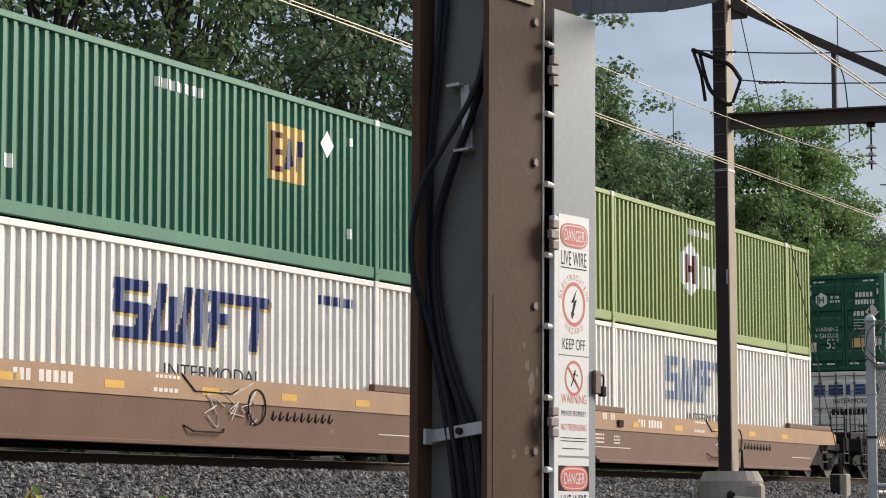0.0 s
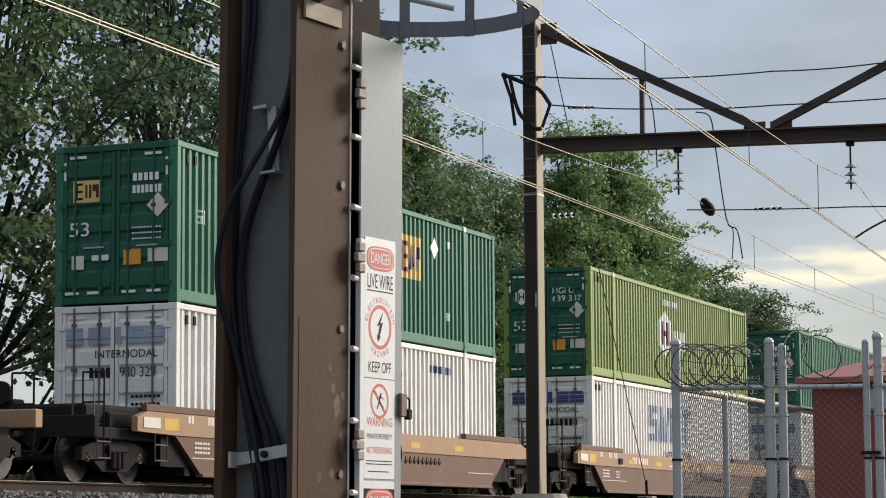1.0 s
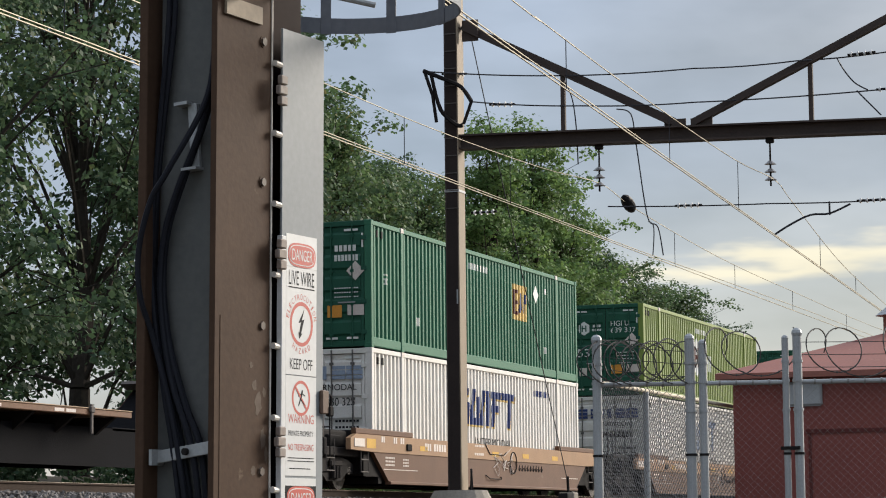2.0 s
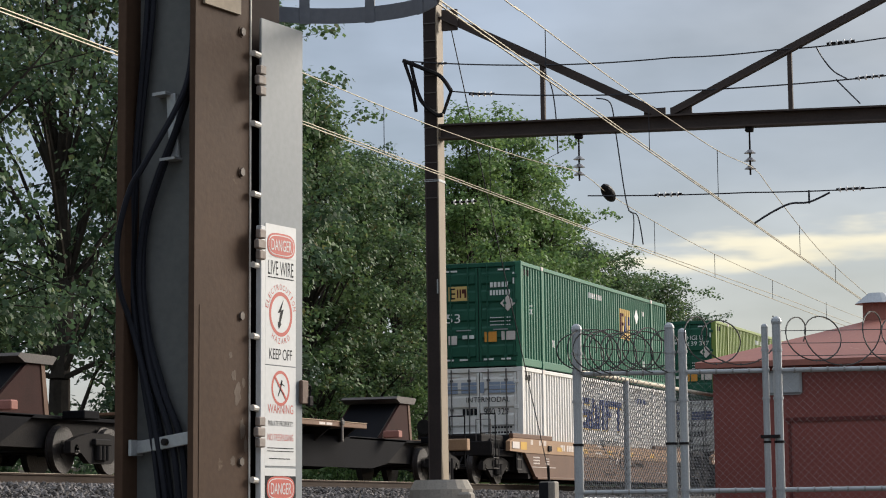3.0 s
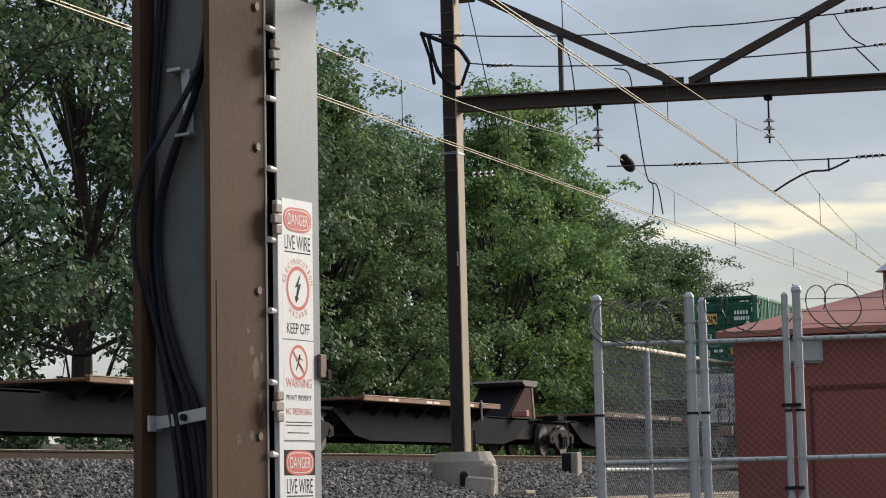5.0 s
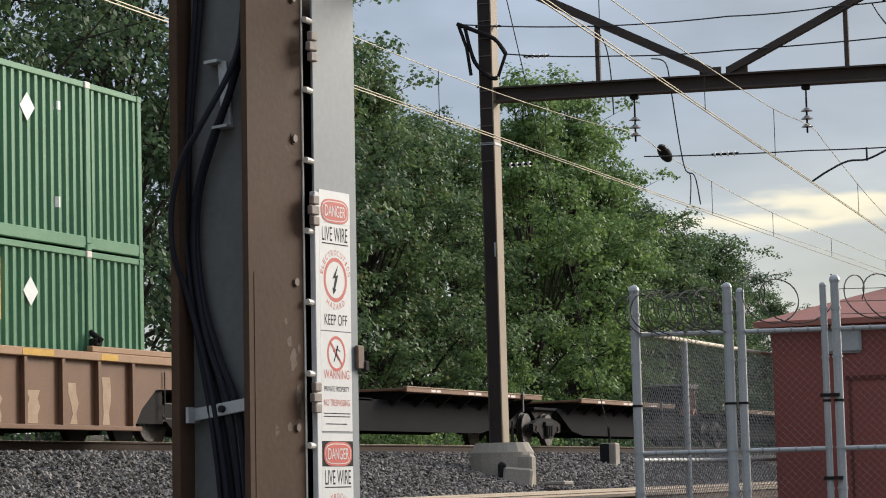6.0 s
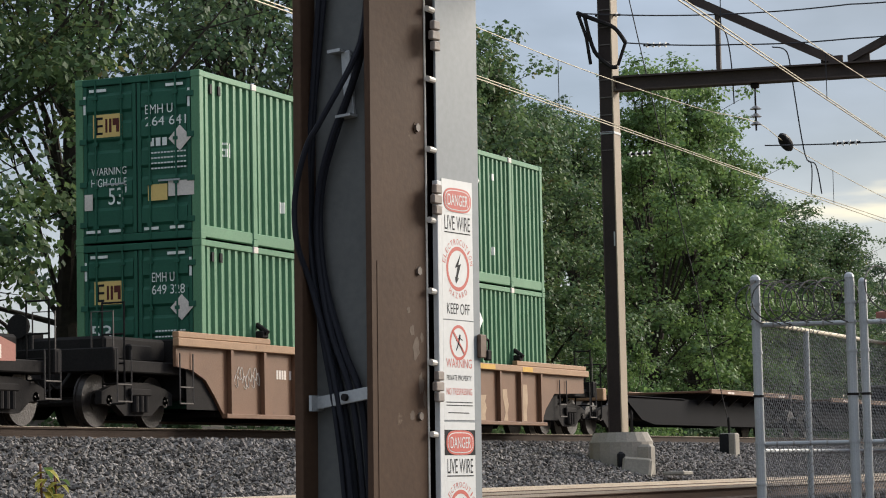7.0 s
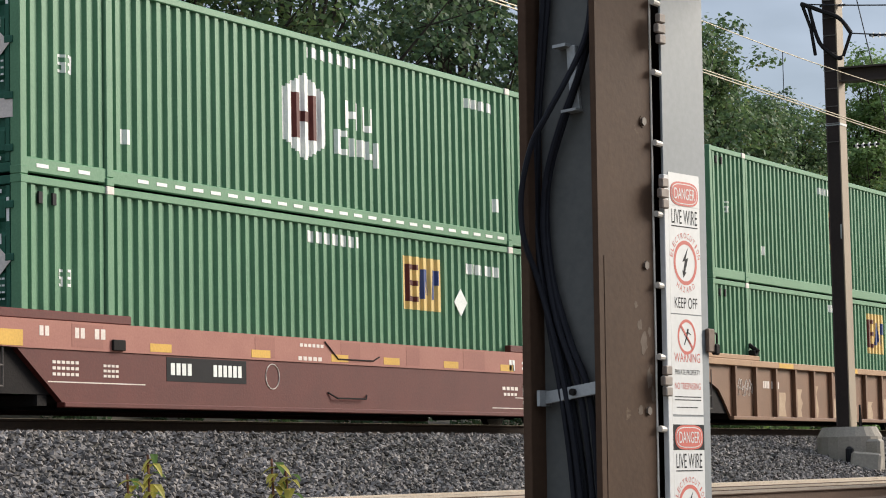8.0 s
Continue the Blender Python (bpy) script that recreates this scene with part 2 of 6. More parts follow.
# ---------------------------------------------------------------- building blocks
def part(name, bm, mat, parent=None, label="", at=None):
    me = bpy.data.meshes.new(name)
    bm.to_mesh(me)
    bm.free()
    me.materials.append(mat)
    ob = new(name, me)
    if parent is not None:
        ob.parent = parent
    if at is not None:
        ob.matrix_basis = at
    if label:
        ob["label"] = label
    if name in ("lettering", "stencil", "graffiti"):
        ob["kind"] = "stuff"
    return ob


def share(name, mesh, parent, at):
    ob = new(name, mesh)
    ob.parent = parent
    ob.matrix_basis = at
    return ob


def empty(name, label, category, group="", at=None):
    ob = tagged(new(name), label, category, group)
    ob.empty_display_size = 0.2
    if at is not None:
        ob.matrix_basis = at
    return ob


def block(bm, x0, x1, y0, y1, z0, z1, bevel=0.0):
    r = bmesh.ops.create_cube(bm, size=1.0)
    for v in r["verts"]:
        v.co = Vector(((x0 + x1) / 2 + v.co.x * (x1 - x0), (y0 + y1) / 2 + v.co.y * (y1 - y0), (z0 + z1) / 2 + v.co.z * (z1 - z0)))
    if bevel:
        edges = {e for v in r["verts"] for e in v.link_edges}
        bmesh.ops.bevel(bm, geom=list(edges), offset=bevel, segments=1, affect="EDGES")
    return bm


def boxed(*a):
    return block(bmesh.new(), *a)


def prism(bm, outline, axis, lo, hi):
    """An outline of 2D points pushed along an axis. axis y: outline in x, z. axis x: outline in y, z. axis z: outline in x, y."""
    place = {"y": lambda p, d: (p[0], d, p[1]), "x": lambda p, d: (d, p[0], p[1]), "z": lambda p, d: (p[0], p[1], d)}[axis]
    a = [bm.verts.new(place(p, lo)) for p in outline]
    b = [bm.verts.new(place(p, hi)) for p in outline]
    bm.faces.new(a)
    bm.faces.new(list(reversed(b)))
    for i in range(len(a)):
        j = (i + 1) % len(a)
        bm.faces.new((a[i], b[i], b[j], a[j]))
    bmesh.ops.recalc_face_normals(bm, faces=bm.faces[:])
    return bm


def rod(bm, a, b, r, sides=8, r2=None):
    a, b = Vector(a), Vector(b)
    d = b - a
    m = Matrix.Translation((a + b) / 2) @ d.to_track_quat("Z", "Y").to_matrix().to_4x4()
    bmesh.ops.create_cone(bm, cap_ends=True, segments=sides, radius1=r, radius2=r if r2 is None else r2, depth=d.length, matrix=m)
    return bm


def tube(bm, pts, r, sides=6):
    """A bent rod through points."""
    pts = [Vector(p) for p in pts]
    rings = []
    for i, p in enumerate(pts):
        d = (pts[min(i + 1, len(pts) - 1)] - pts[max(i - 1, 0)]).normalized()
        s = d.cross(Vector((0.31, 0.52, 0.79))).normalized()
        u = d.cross(s)
        rings.append([bm.verts.new(p + (s * math.cos(k * math.tau / sides) + u * math.sin(k * math.tau / sides)) * r) for k in range(sides)])
    for a, b in zip(rings, rings[1:]):
        for k in range(sides):
            bm.faces.new((a[k], a[(k + 1) % sides], b[(k + 1) % sides], b[k]))
    bm.faces.new(list(reversed(rings[0])))
    bm.faces.new(rings[-1])
    return bm


def smooth_path(pts, steps=8):
    """Points along a soft curve through the given ones."""
    pts = [Vector(p) for p in pts]
    out = []
    for i in range(len(pts) - 1):
        p0, p1, p2, p3 = pts[max(i - 1, 0)], pts[i], pts[i + 1], pts[min(i + 2, len(pts) - 1)]
        for k in range(steps):
            t = k / steps
            out.append(0.5 * ((2 * p1) + (p2 - p0) * t + (2 * p0 - 5 * p1 + 4 * p2 - p3) * t * t + (3 * p1 - p0 - 3 * p2 + p3) * t ** 3))
    out.append(pts[-1])
    return out


def from_lists(name, verts, faces, mat, smooth=False):
    me = bpy.data.meshes.new(name)
    me.from_pydata(verts, [], faces)
    me.materials.append(mat)
    me.update()
    return me

# ---------------------------------------------------------------- ground
RAIL_Z = 2.43          # head of the freight track's rails
FACE_Y = 20.43         # near side of the containers
TRACK_Y = FACE_Y + 1.22
SPEED = 13.275
NEAR_Z = 1.36          # head of the nearer tracks' rails


def ground_height(x, y):
    """Level yard, the near tracks' bed, the bank up to the freight track, the woods behind."""
    if y < 7.6:
        h = 0.0
    elif y < 8.6:
        h = (y - 7.6) * 1.1
    elif y < 15.3:
        h = 1.1
    elif y < 19.0:
        h = 1.1 + (y - 15.3) / 3.7 * (RAIL_Z - 0.30 - 1.1)
    elif y < 24.2:
        h = RAIL_Z - 0.30
    elif y < 26.5:
        h = RAIL_Z - 0.30 - (y - 24.2) * 0.35
    else:
        u = min(1.0, (y - 26.5) / 3.0)
        h = RAIL_Z - 1.1 + 1.6 * u * u * (3 - 2 * u)
    return h


def ground():
    xs = [-400, -150, -60] + [i * 1.0 for i in range(-20, 131)] + [160, 220, 320, 500, 900, 2500]
    ys = [-1500, -300, -60, -20, 0, 4, 7, 7.6, 8.1, 8.6, 9.5, 11, 13, 14.5, 15.3, 16.2, 17.1, 18, 18.6, 19.0, 20, 22, 24.2, 25, 26.5, 27.3, 28, 28.7, 29.5, 32, 36, 45, 60, 120, 400, 2000]
    verts = [(x, y, ground_height(x, y) + (0.05 * noise.noise((x * 0.9, y * 0.9, 0)) if abs(x) < 140 and -10 < y < 60 else 0)) for x in xs for y in ys]
    n = len(ys)
    faces = [(i * n + j, (i + 1) * n + j, (i + 1) * n + j + 1, i * n + j + 1) for i in range(len(xs) - 1) for j in range(n - 1)]
    ob = new("ground", from_lists("ground", verts, faces, SOIL))
    tagged(ob, "dark cinder soil and bank of the railway yard", "ground", kind="structure")


ground()


# ---------------------------------------------------------------- tracks
def rail_profile(bm, x0, x1, y, top):
    """Rail of foot, web and head; returns the dark part. The bright head strip is made apart."""
    out = [(-0.07, -0.17), (0.07, -0.17), (0.07, -0.155), (0.012, -0.13), (0.012, -0.045), (0.036, -0.035), (0.036, -0.006), (-0.036, -0.006), (-0.036, -0.035), (-0.012, -0.045), (-0.012, -0.13), (-0.07, -0.155)]
    return prism(bm, [(y + a, top + b) for a, b in out], "x", x0, x1)


def track(label, y, top, x0, x1, tie0, tie1, bright=True):
    t = empty("railway_track", label, "track", at=pose(0, 0, 0))
    t["kind"] = "structure"
    for dy in (-0.755, 0.755):
        bm = bmesh.new()
        rail_profile(bm, x0, x1, y + dy, top)
        r = part("rail", bm, RAILRUST if bright else RAILDK, t)
        part("rail_head", boxed(x0, x1, y + dy - 0.038, y + dy + 0.038, top - (0.026 if bright else 0.005), top), RAILTOP, r, "polished steel running surface")
    tie = bpy.data.meshes.new("tie")
    bm = boxed(-0.115, 0.115, -1.3, 1.3, -0.17, 0.0, 0.012)
    bm.to_mesh(tie)
    bm.free()
    tie.materials.append(TIE)
    n = int((tie1 - tie0) / 0.55)
    for i in range(n):
        share("tie", tie, t, pose(tie0 + i * 0.55 + random.uniform(-0.03, 0.03), y, top - 0.172, 0, 0, random.uniform(-1, 1)))
    return t


track("rusty steel freight track on timber ties in grey ballast", TRACK_Y, RAIL_Z, -60, 420, 18, 120, False)
track("bright worn steel rails of the wired main track", 13.25, NEAR_Z, -60, 420, 18, 90)
track("second wired main track with bright worn rails", 9.9, NEAR_Z, -60, 420, 18, 60)


def stones(name, label, count, x0, x1, y0, y1, size, skip=()):
    """Loose angular stones lying on the ground, denser where the camera looks."""
    rng = np.random.RandomState(5)
    base = np.array([(1, 0, 0), (-1, 0, 0), (0, 1, 0), (0, -1, 0), (0, 0, 1), (0, 0, -0.6)])
    tris = [(0, 2, 4), (2, 1, 4), (1, 3, 4), (3, 0, 4), (2, 0, 5), (1, 2, 5), (3, 1, 5), (0, 3, 5)]
    verts, faces = [], []
    for i in range(count):
        x, y = x0 + (x1 - x0) * rng.rand() ** 1.25, rng.uniform(y0, y1)
        if any(a < y < b for a, b in skip):
            continue
        s = size * rng.uniform(0.55, 1.35)
        q = Euler(rng.uniform(0, 6.28, 3)).to_matrix()
        z = ground_height(x, y) + 0.3 * s + rng.uniform(-0.02, 0.05)
        k = len(verts)
        jit = rng.uniform(0.65, 1.25, 6)
        for b, j in zip(base, jit):
            w = q @ Vector(b * s * j)
            verts.append((x + w.x, y + w.y, z + w.z * 0.85))
        faces += [tuple(k + c for c in f) for f in tris]
    ob = new(name, from_lists(name, verts, faces, BALLAST))
    return tagged(ob, label, "ballast", kind="stuff")


stones("ballast_bank", "loose grey crushed stone ballast on the bank", 76000, 15, 75, 14.4, 19.9, 0.045)
stones("ballast_bed", "grey crushed stone between rails of main track", 9000, 24, 70, 12.0, 14.4, 0.04)
stones("ballast_shoulder", "grey crushed stone beside the freight rails", 9000, 24, 110, 19.9, 24.2, 0.045)


# ---------------------------------------------------------------- containers
C_LEN, C_WID, C_HGT = 16.15, 2.44, 2.9


def corrugated(x0, x1, y_out, y_in, z0, z1, pitch):
    """Pressed steel sheet: trapezoid ribs running upright."""
    bm = bmesh.new()
    n = max(1, round((x1 - x0) / pitch))
    p = (x1 - x0) / n
    line = []
    for i in range(n):
        s = x0 + i * p
        line += [(s, y_in), (s + p * 0.36, y_in), (s + p * 0.5, y_out), (s + p * 0.86, y_out)]
    line.append((x1, y_in))
    lo = [bm.verts.new((x, y, z0)) for x, y in line]
    hi = [bm.verts.new((x, y, z1)) for x, y in line]
    for i in range(len(line) - 1):
        bm.faces.new((lo[i], lo[i + 1], hi[i + 1], hi[i]))
    return bm


def container(label, side, doors, dashes=False, x0=0.0, z0=0.0):
    c = empty("shipping_container", label, "container", "containers on the train")
    w, h, n = C_WID, C_HGT, C_LEN
    part("side_panel", corrugated(0.14, 1.90, 0.012, 0.062, 0.24, h - 0.1, 0.252), side, c)
    part("side_panel", corrugated(2.06, n - 2.06, 0.012, 0.062, 0.24, h - 0.1, 0.252), side, c)
    part("side_panel", corrugated(n - 1.90, n - 0.14, 0.012, 0.062, 0.24, h - 0.1, 0.252), side, c)
    part("side_panel", boxed(0.1, n - 0.1, w - 0.06, w - 0.03, 0.16, h - 0.1), side, c)
    part("roof", boxed(0.06, n - 0.06, 0.05, w - 0.05, h - 0.06, h - 0.02), side, c)
    part("floor", boxed(0.06, n - 0.06, 0.07, w - 0.05, 0.06, 0.18), RUSTDK, c)
    for y0, y1 in ((-0.012, 0.075), (w - 0.075, w)):
        part("top_rail", boxed(0.1, n - 0.1, y0, y1, h - 0.115, h - 0.005, 0.012), side, c)
        part("bottom_rail", boxed(0.1, n - 0.1, y0, y1, 0.035, 0.245, 0.015), side, c)
    for px in (0.0, n - 0.15):
        for y0, y1 in ((-0.02, 0.15), (w - 0.15, w)):
            part("corner_post", boxed(px, px + 0.15, y0, y1, 0.1, h - 0.1, 0.012), side, c)
            for zz in (0.0, h - 0.12):
                part("corner_casting", boxed(px - 0.006, px + 0.165, y0 - 0.006, y1 + 0.006, zz, zz + 0.12, 0.012), side, c)
    for px in (1.98, n - 1.98):
        part("stacking_post", boxed(px - 0.085, px + 0.085, -0.03, 0.09, 0.12, h - 0.1, 0.015), side, c)
        for zz in (0.0, h - 0.12):
            part("stacking_casting", boxed(px - 0.09, px + 0.09, -0.036, 0.12, zz, zz + 0.12, 0.012), PINKW if zz else side, c, "rust-stained pale casting")
    part("front_wall", boxed(n - 0.1, n - 0.05, 0.1, w - 0.1, 0.1, h - 0.05), side, c)
    part("header", boxed(-0.004, 0.1, 0.14, w - 0.14, h - 0.13, h - 0.01, 0.01), doors, c)
    part("door_seal", boxed(0.03, 0.05, w / 2 - 0.0115, w / 2 + 0.0115, 0.17, h - 0.14), BLACK, c, "black rubber seal")
    part("sill", boxed(-0.004, 0.1, 0.14, w - 0.14, 0.03, 0.16, 0.01), doors, c)
    for y0, y1 in ((0.16, w / 2 - 0.012), (w / 2 + 0.012, w - 0.16)):
        door = part("door", boxed(0.045, 0.075, y0, y1, 0.17, h - 0.14), doors, c)
        for i in range(5):  # pressed panels across the leaf
            za = 0.28 + i * 0.5
            bm = prism(bmesh.new(), [(0.046, za), (0.006, za + 0.05), (0.006, za + 0.30), (0.046, za + 0.36)], "y", y0 + 0.08, y1 - 0.08)
            part("door_panel", bm, doors, door)
        for ya, yb in ((y0, y0 + 0.07), (y1 - 0.07, y1)):
            part("door_stile", boxed(0.004, 0.05, ya, yb, 0.17, h - 0.14, 0.006), doors, door)
        for k in (0.27, 0.76):
            yr = y0 + (y1 - y0) * k
            bm = rod(bmesh.new(), (-0.012, yr, 0.06), (-0.012, yr, h - 0.04), 0.019)
            for zz in (0.3, 1.0, 1.75, 2.55):
                block(bm, -0.03, 0.02, yr - 0.045, yr + 0.045, zz - 0.03, zz + 0.03)
            part("lock_rod", bm, GREYROD if doors is WHITE else doors, door)
        bm = boxed(-0.035, -0.018, y0 + 0.2, y0 + 0.62, 1.02, 1.05)
        part("door_handle", bm, GALV, door)
        for zz in (0.35, 1.05, 1.8, 2.5):
            yh = y0 if y0 < 1 else y1
            part("hinge", boxed(-0.02, 0.03, yh - 0.07, yh + 0.07, zz - 0.05, zz + 0.05, 0.008), doors, door)
    if dashes:
        for i in range(34):
            xs = 0.35 + i * 0.46
            if abs(xs - 1.98) > 0.3 and abs(xs - n + 1.98) > 0.3:
                part("reflector_dash", boxed(xs, xs + 0.26, -0.017, -0.012, 0.115, 0.165), MARK, c, "white reflective dash")
    for i in range(2):  # tie slots near the ends
        part("vent", boxed(0.42 + 0.3 * i, 0.5 + 0.3 * i, 0.0, 0.03, h - 0.36, h - 0.2), BLACK, c)
    for y0 in (0.3, w - 0.62):
        part("reflector", boxed(0.006, 0.012, y0, y0 + 0.34, h - 0.11 - 0.13, h - 0.11 - 0.08), MARK, c, "white reflective strip")
    for y0 in (0.17, w - 0.21):
        part("reflector", boxed(0.002, 0.008, y0, y0 + 0.045, h - 0.62, h - 0.3), MARK, c, "white reflective strip")
    return c


# ---------------------------------------------------------------- rolling stock
def truck(car, x):
    """Two wheelsets and two cast side frames under the end of a car."""
    for dx in (-0.89, 0.89):
        bm = bmesh.new()
        for y in (-0.755, 0.755):
            rod(bm, (0, y - 0.05, 0), (0, y + 0.06, 0), 0.42, 28)
            rod(bm, (0, y - 0.065, 0), (0, y - 0.05, 0), 0.17, 16)
            s = -1 if y < 0 else 1
            rod(bm, (0, y - s * 0.06, 0), (0, y - s * 0.09, 0), 0.45, 28)
        rod(bm, (0, -1.05, 0), (0, 1.05, 0), 0.075, 10)
        for y in (-1.06, 1.0):  # bearing cap with three bolts
            rod(bm, (0, y, 0), (0, y + 0.06, 0), 0.09, 12)
            for k in range(3):
                a = k * math.tau / 3
                rod(bm, (0.05 * math.cos(a), y - 0.02, 0.05 * math.sin(a)), (0.05 * math.cos(a), y + 0.08, 0.05 * math.sin(a)), 0.018, 6)
        part("wheelset", bm, WHEEL, car, at=pose(x + dx, 1.22, 0.42))
    for y in (1.22 - 1.0, 1.22 + 1.0):
        bm = bmesh.new()
        out = [(-1.12, 0.36), (-1.12, 0.56), (-0.85, 0.64), (-0.35, 0.72), (0.35, 0.72), (0.85, 0.64), (1.12, 0.56), (1.12, 0.36), (0.72, 0.36), (0.42, 0.18), (-0.42, 0.18), (-0.72, 0.36)]
        prism(bm, [(x + a, b) for a, b in out], "y", y - 0.06, y + 0.06)
        for k in (-0.16, 0.0, 0.16):  # spring nest
            rod(bm, (x + k, y - 0.1, 0.24), (x + k, y - 0.1, 0.5), 0.065, 10)
        block(bm, x - 0.32, x + 0.32, y - 0.14, y + 0.14, 0.5, 0.62, 0.02)
        part("truck_frame", bm, RUSTDK, car)
    part("bolster", boxed(x - 0.2, x + 0.2, 0.2, 2.24, 0.42, 0.66, 0.02), RUSTDK, car)


def end_gear(car, x, s, top, paint):
    """Platform, coupler, ladder and brake gear past the end of the well; s points outward."""
    def span(a, b):
        return (min(x + s * a, x + s * b), max(x + s * a, x + s * b))
    part("end_platform", boxed(*span(-0.2, 3.0), 0.05, 2.4, top - 0.5, top - 0.3, 0.02), RUSTDK, car)
    part("end_sill", boxed(*span(2.85, 3.05), -0.1, 2.55, top - 0.5, top - 0.12, 0.02), paint, car)
    part("draft_beam", boxed(*span(0.2, 3.2), 0.9, 1.54, 0.62, 0.95, 0.03), RUSTDK, car)
    bm = boxed(*span(3.2, 3.64), 1.1, 1.34, 0.72, 0.98, 0.04)
    block(bm, *span(3.46, 3.7), 1.02, 1.42, 0.7, 1.0, 0.04)
    part("coupler", bm, RUSTDK, car)
    bm = bmesh.new()
    for y in (-0.1, 0.3):
        rod(bm, (x + s * 2.7, y, 0.35), (x + s * 2.7, y, top + 0.62), 0.018, 6)
    for z in (0.36, 0.68, 1.0, top + 0.1, top + 0.6):
        rod(bm, (x + s * 2.7, -0.1, z), (x + s * 2.7, 0.3, z), 0.016, 6)
    part("ladder", bm, RUSTDK, car)
    bm = bmesh.new()
    rod(bm, (x + s * 2.6, 1.9, top - 0.3), (x + s * 2.6, 1.9, top + 0.45), 0.03, 6)
    rod(bm, (x + s * 2.62, 1.9, top + 0.3), (x + s * 2.68, 1.9, top + 0.3), 0.2, 16)
    block(bm, *span(2.2, 2.6), 1.7, 2.1, top - 0.3, top + 0.2, 0.03)
    part("hand_brake", bm, RUSTDK, car)
    part("end_bulkhead", boxed(*span(0.12, 0.5), 0.08, 2.36, top - 0.9, top + 0.12, 0.03), RUSTDK, car)
    part("hood", boxed(*span(0.6, 2.55), 0.35, 2.1, top - 0.3, top + 0.1, 0.05), RUSTDK, car)
    for q in (2.75, 0.75):  # stirrup steps
        bm = bmesh.new()
        for dq in (-0.22, 0.22):
            rod(bm, (x + s * (q + dq), -0.13, 0.38), (x + s * (q + dq), -0.13, top - 0.15), 0.014, 6)
        for z in (0.39, 0.66):
            rod(bm, (x + s * (q - 0.22), -0.13, z), (x + s * (q + 0.22), -0.13, z), 0.014, 6)
        part("step", bm, STEPM, car)
    bm = tube(bmesh.new(), [(x + s * 2.95, -0.05, top - 0.12), (x + s * 2.95, -0.05, top + 0.45), (x + s * 2.95, 0.35, top + 0.45), (x + s * 2.95, 0.35, top - 0.12)], 0.014, 5)
    part("handrail", bm, STEPM, car)
    bm = bmesh.new()
    for i in range(3):
        tube(bm, smooth_path([(x + s * 2.9, 0.7 + 0.2 * i, top - 0.4), (x + s * 3.3, 0.75 + 0.2 * i, top - 0.75 - 0.05 * i), (x + s * 3.6, 0.8 + 0.2 * i, top - 0.6)]), 0.025)
    part("air_hose", bm, RUSTDK, car)
    bm = boxed(*span(1.2, 1.9), 0.25, 0.75, top - 0.3, top - 0.02, 0.03)
    rod(bm, (x + s * 0.7, 0.5, top - 0.18), (x + s * 1.15, 0.5, top - 0.18), 0.13, 12)
    part("brake_valve", bm, RUSTDK, car)
    truck(car, x + s * 1.85)


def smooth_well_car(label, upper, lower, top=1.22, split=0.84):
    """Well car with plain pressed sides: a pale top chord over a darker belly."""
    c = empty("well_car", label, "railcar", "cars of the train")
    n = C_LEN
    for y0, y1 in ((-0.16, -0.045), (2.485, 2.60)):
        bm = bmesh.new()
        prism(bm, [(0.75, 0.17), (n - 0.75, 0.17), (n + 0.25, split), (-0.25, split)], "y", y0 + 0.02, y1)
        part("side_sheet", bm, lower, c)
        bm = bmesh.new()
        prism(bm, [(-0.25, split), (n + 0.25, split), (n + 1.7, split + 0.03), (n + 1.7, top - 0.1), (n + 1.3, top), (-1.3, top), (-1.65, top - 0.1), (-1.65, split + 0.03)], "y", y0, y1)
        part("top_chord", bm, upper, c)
        part("bottom_angle", boxed(0.7, n - 0.7, y0 - 0.03, y1, 0.13, 0.2, 0.012), lower, c)
    for xa, xb in ((-1.3, 2.3), (n - 2.3, n + 1.3)):
        for y0 in (-0.14, 2.46):
            part("chord_cap", boxed(xa, xb, y0, y0 + 0.12, top + 0.003, top + 0.13, 0.015), MAROON if lower is MAROON else BROWNDK, c)
    for px in (0.3, n - 0.5):
        part("cross_beam", boxed(px, px + 0.2, -0.04, 2.48, 0.15, 0.29), RUSTDK, c)
    part("floor_pan", boxed(0.6, n - 0.6, 0.1, 2.34, 0.2, 0.275), RUSTDK, c)
    # dark sheets added to fill the wheel arches with shade
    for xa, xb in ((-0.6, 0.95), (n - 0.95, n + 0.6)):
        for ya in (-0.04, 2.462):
            part("arch_shade_sheet", boxed(xa, xb, ya, ya + 0.016, 0.3, 1.0), RUSTDK, c, "dark sheet for the shade inside the wheel arch")
    end_gear(c, 0.0, -1, top, RUSTDK)
    end_gear(c, n, 1, top, RUSTDK)
    return c


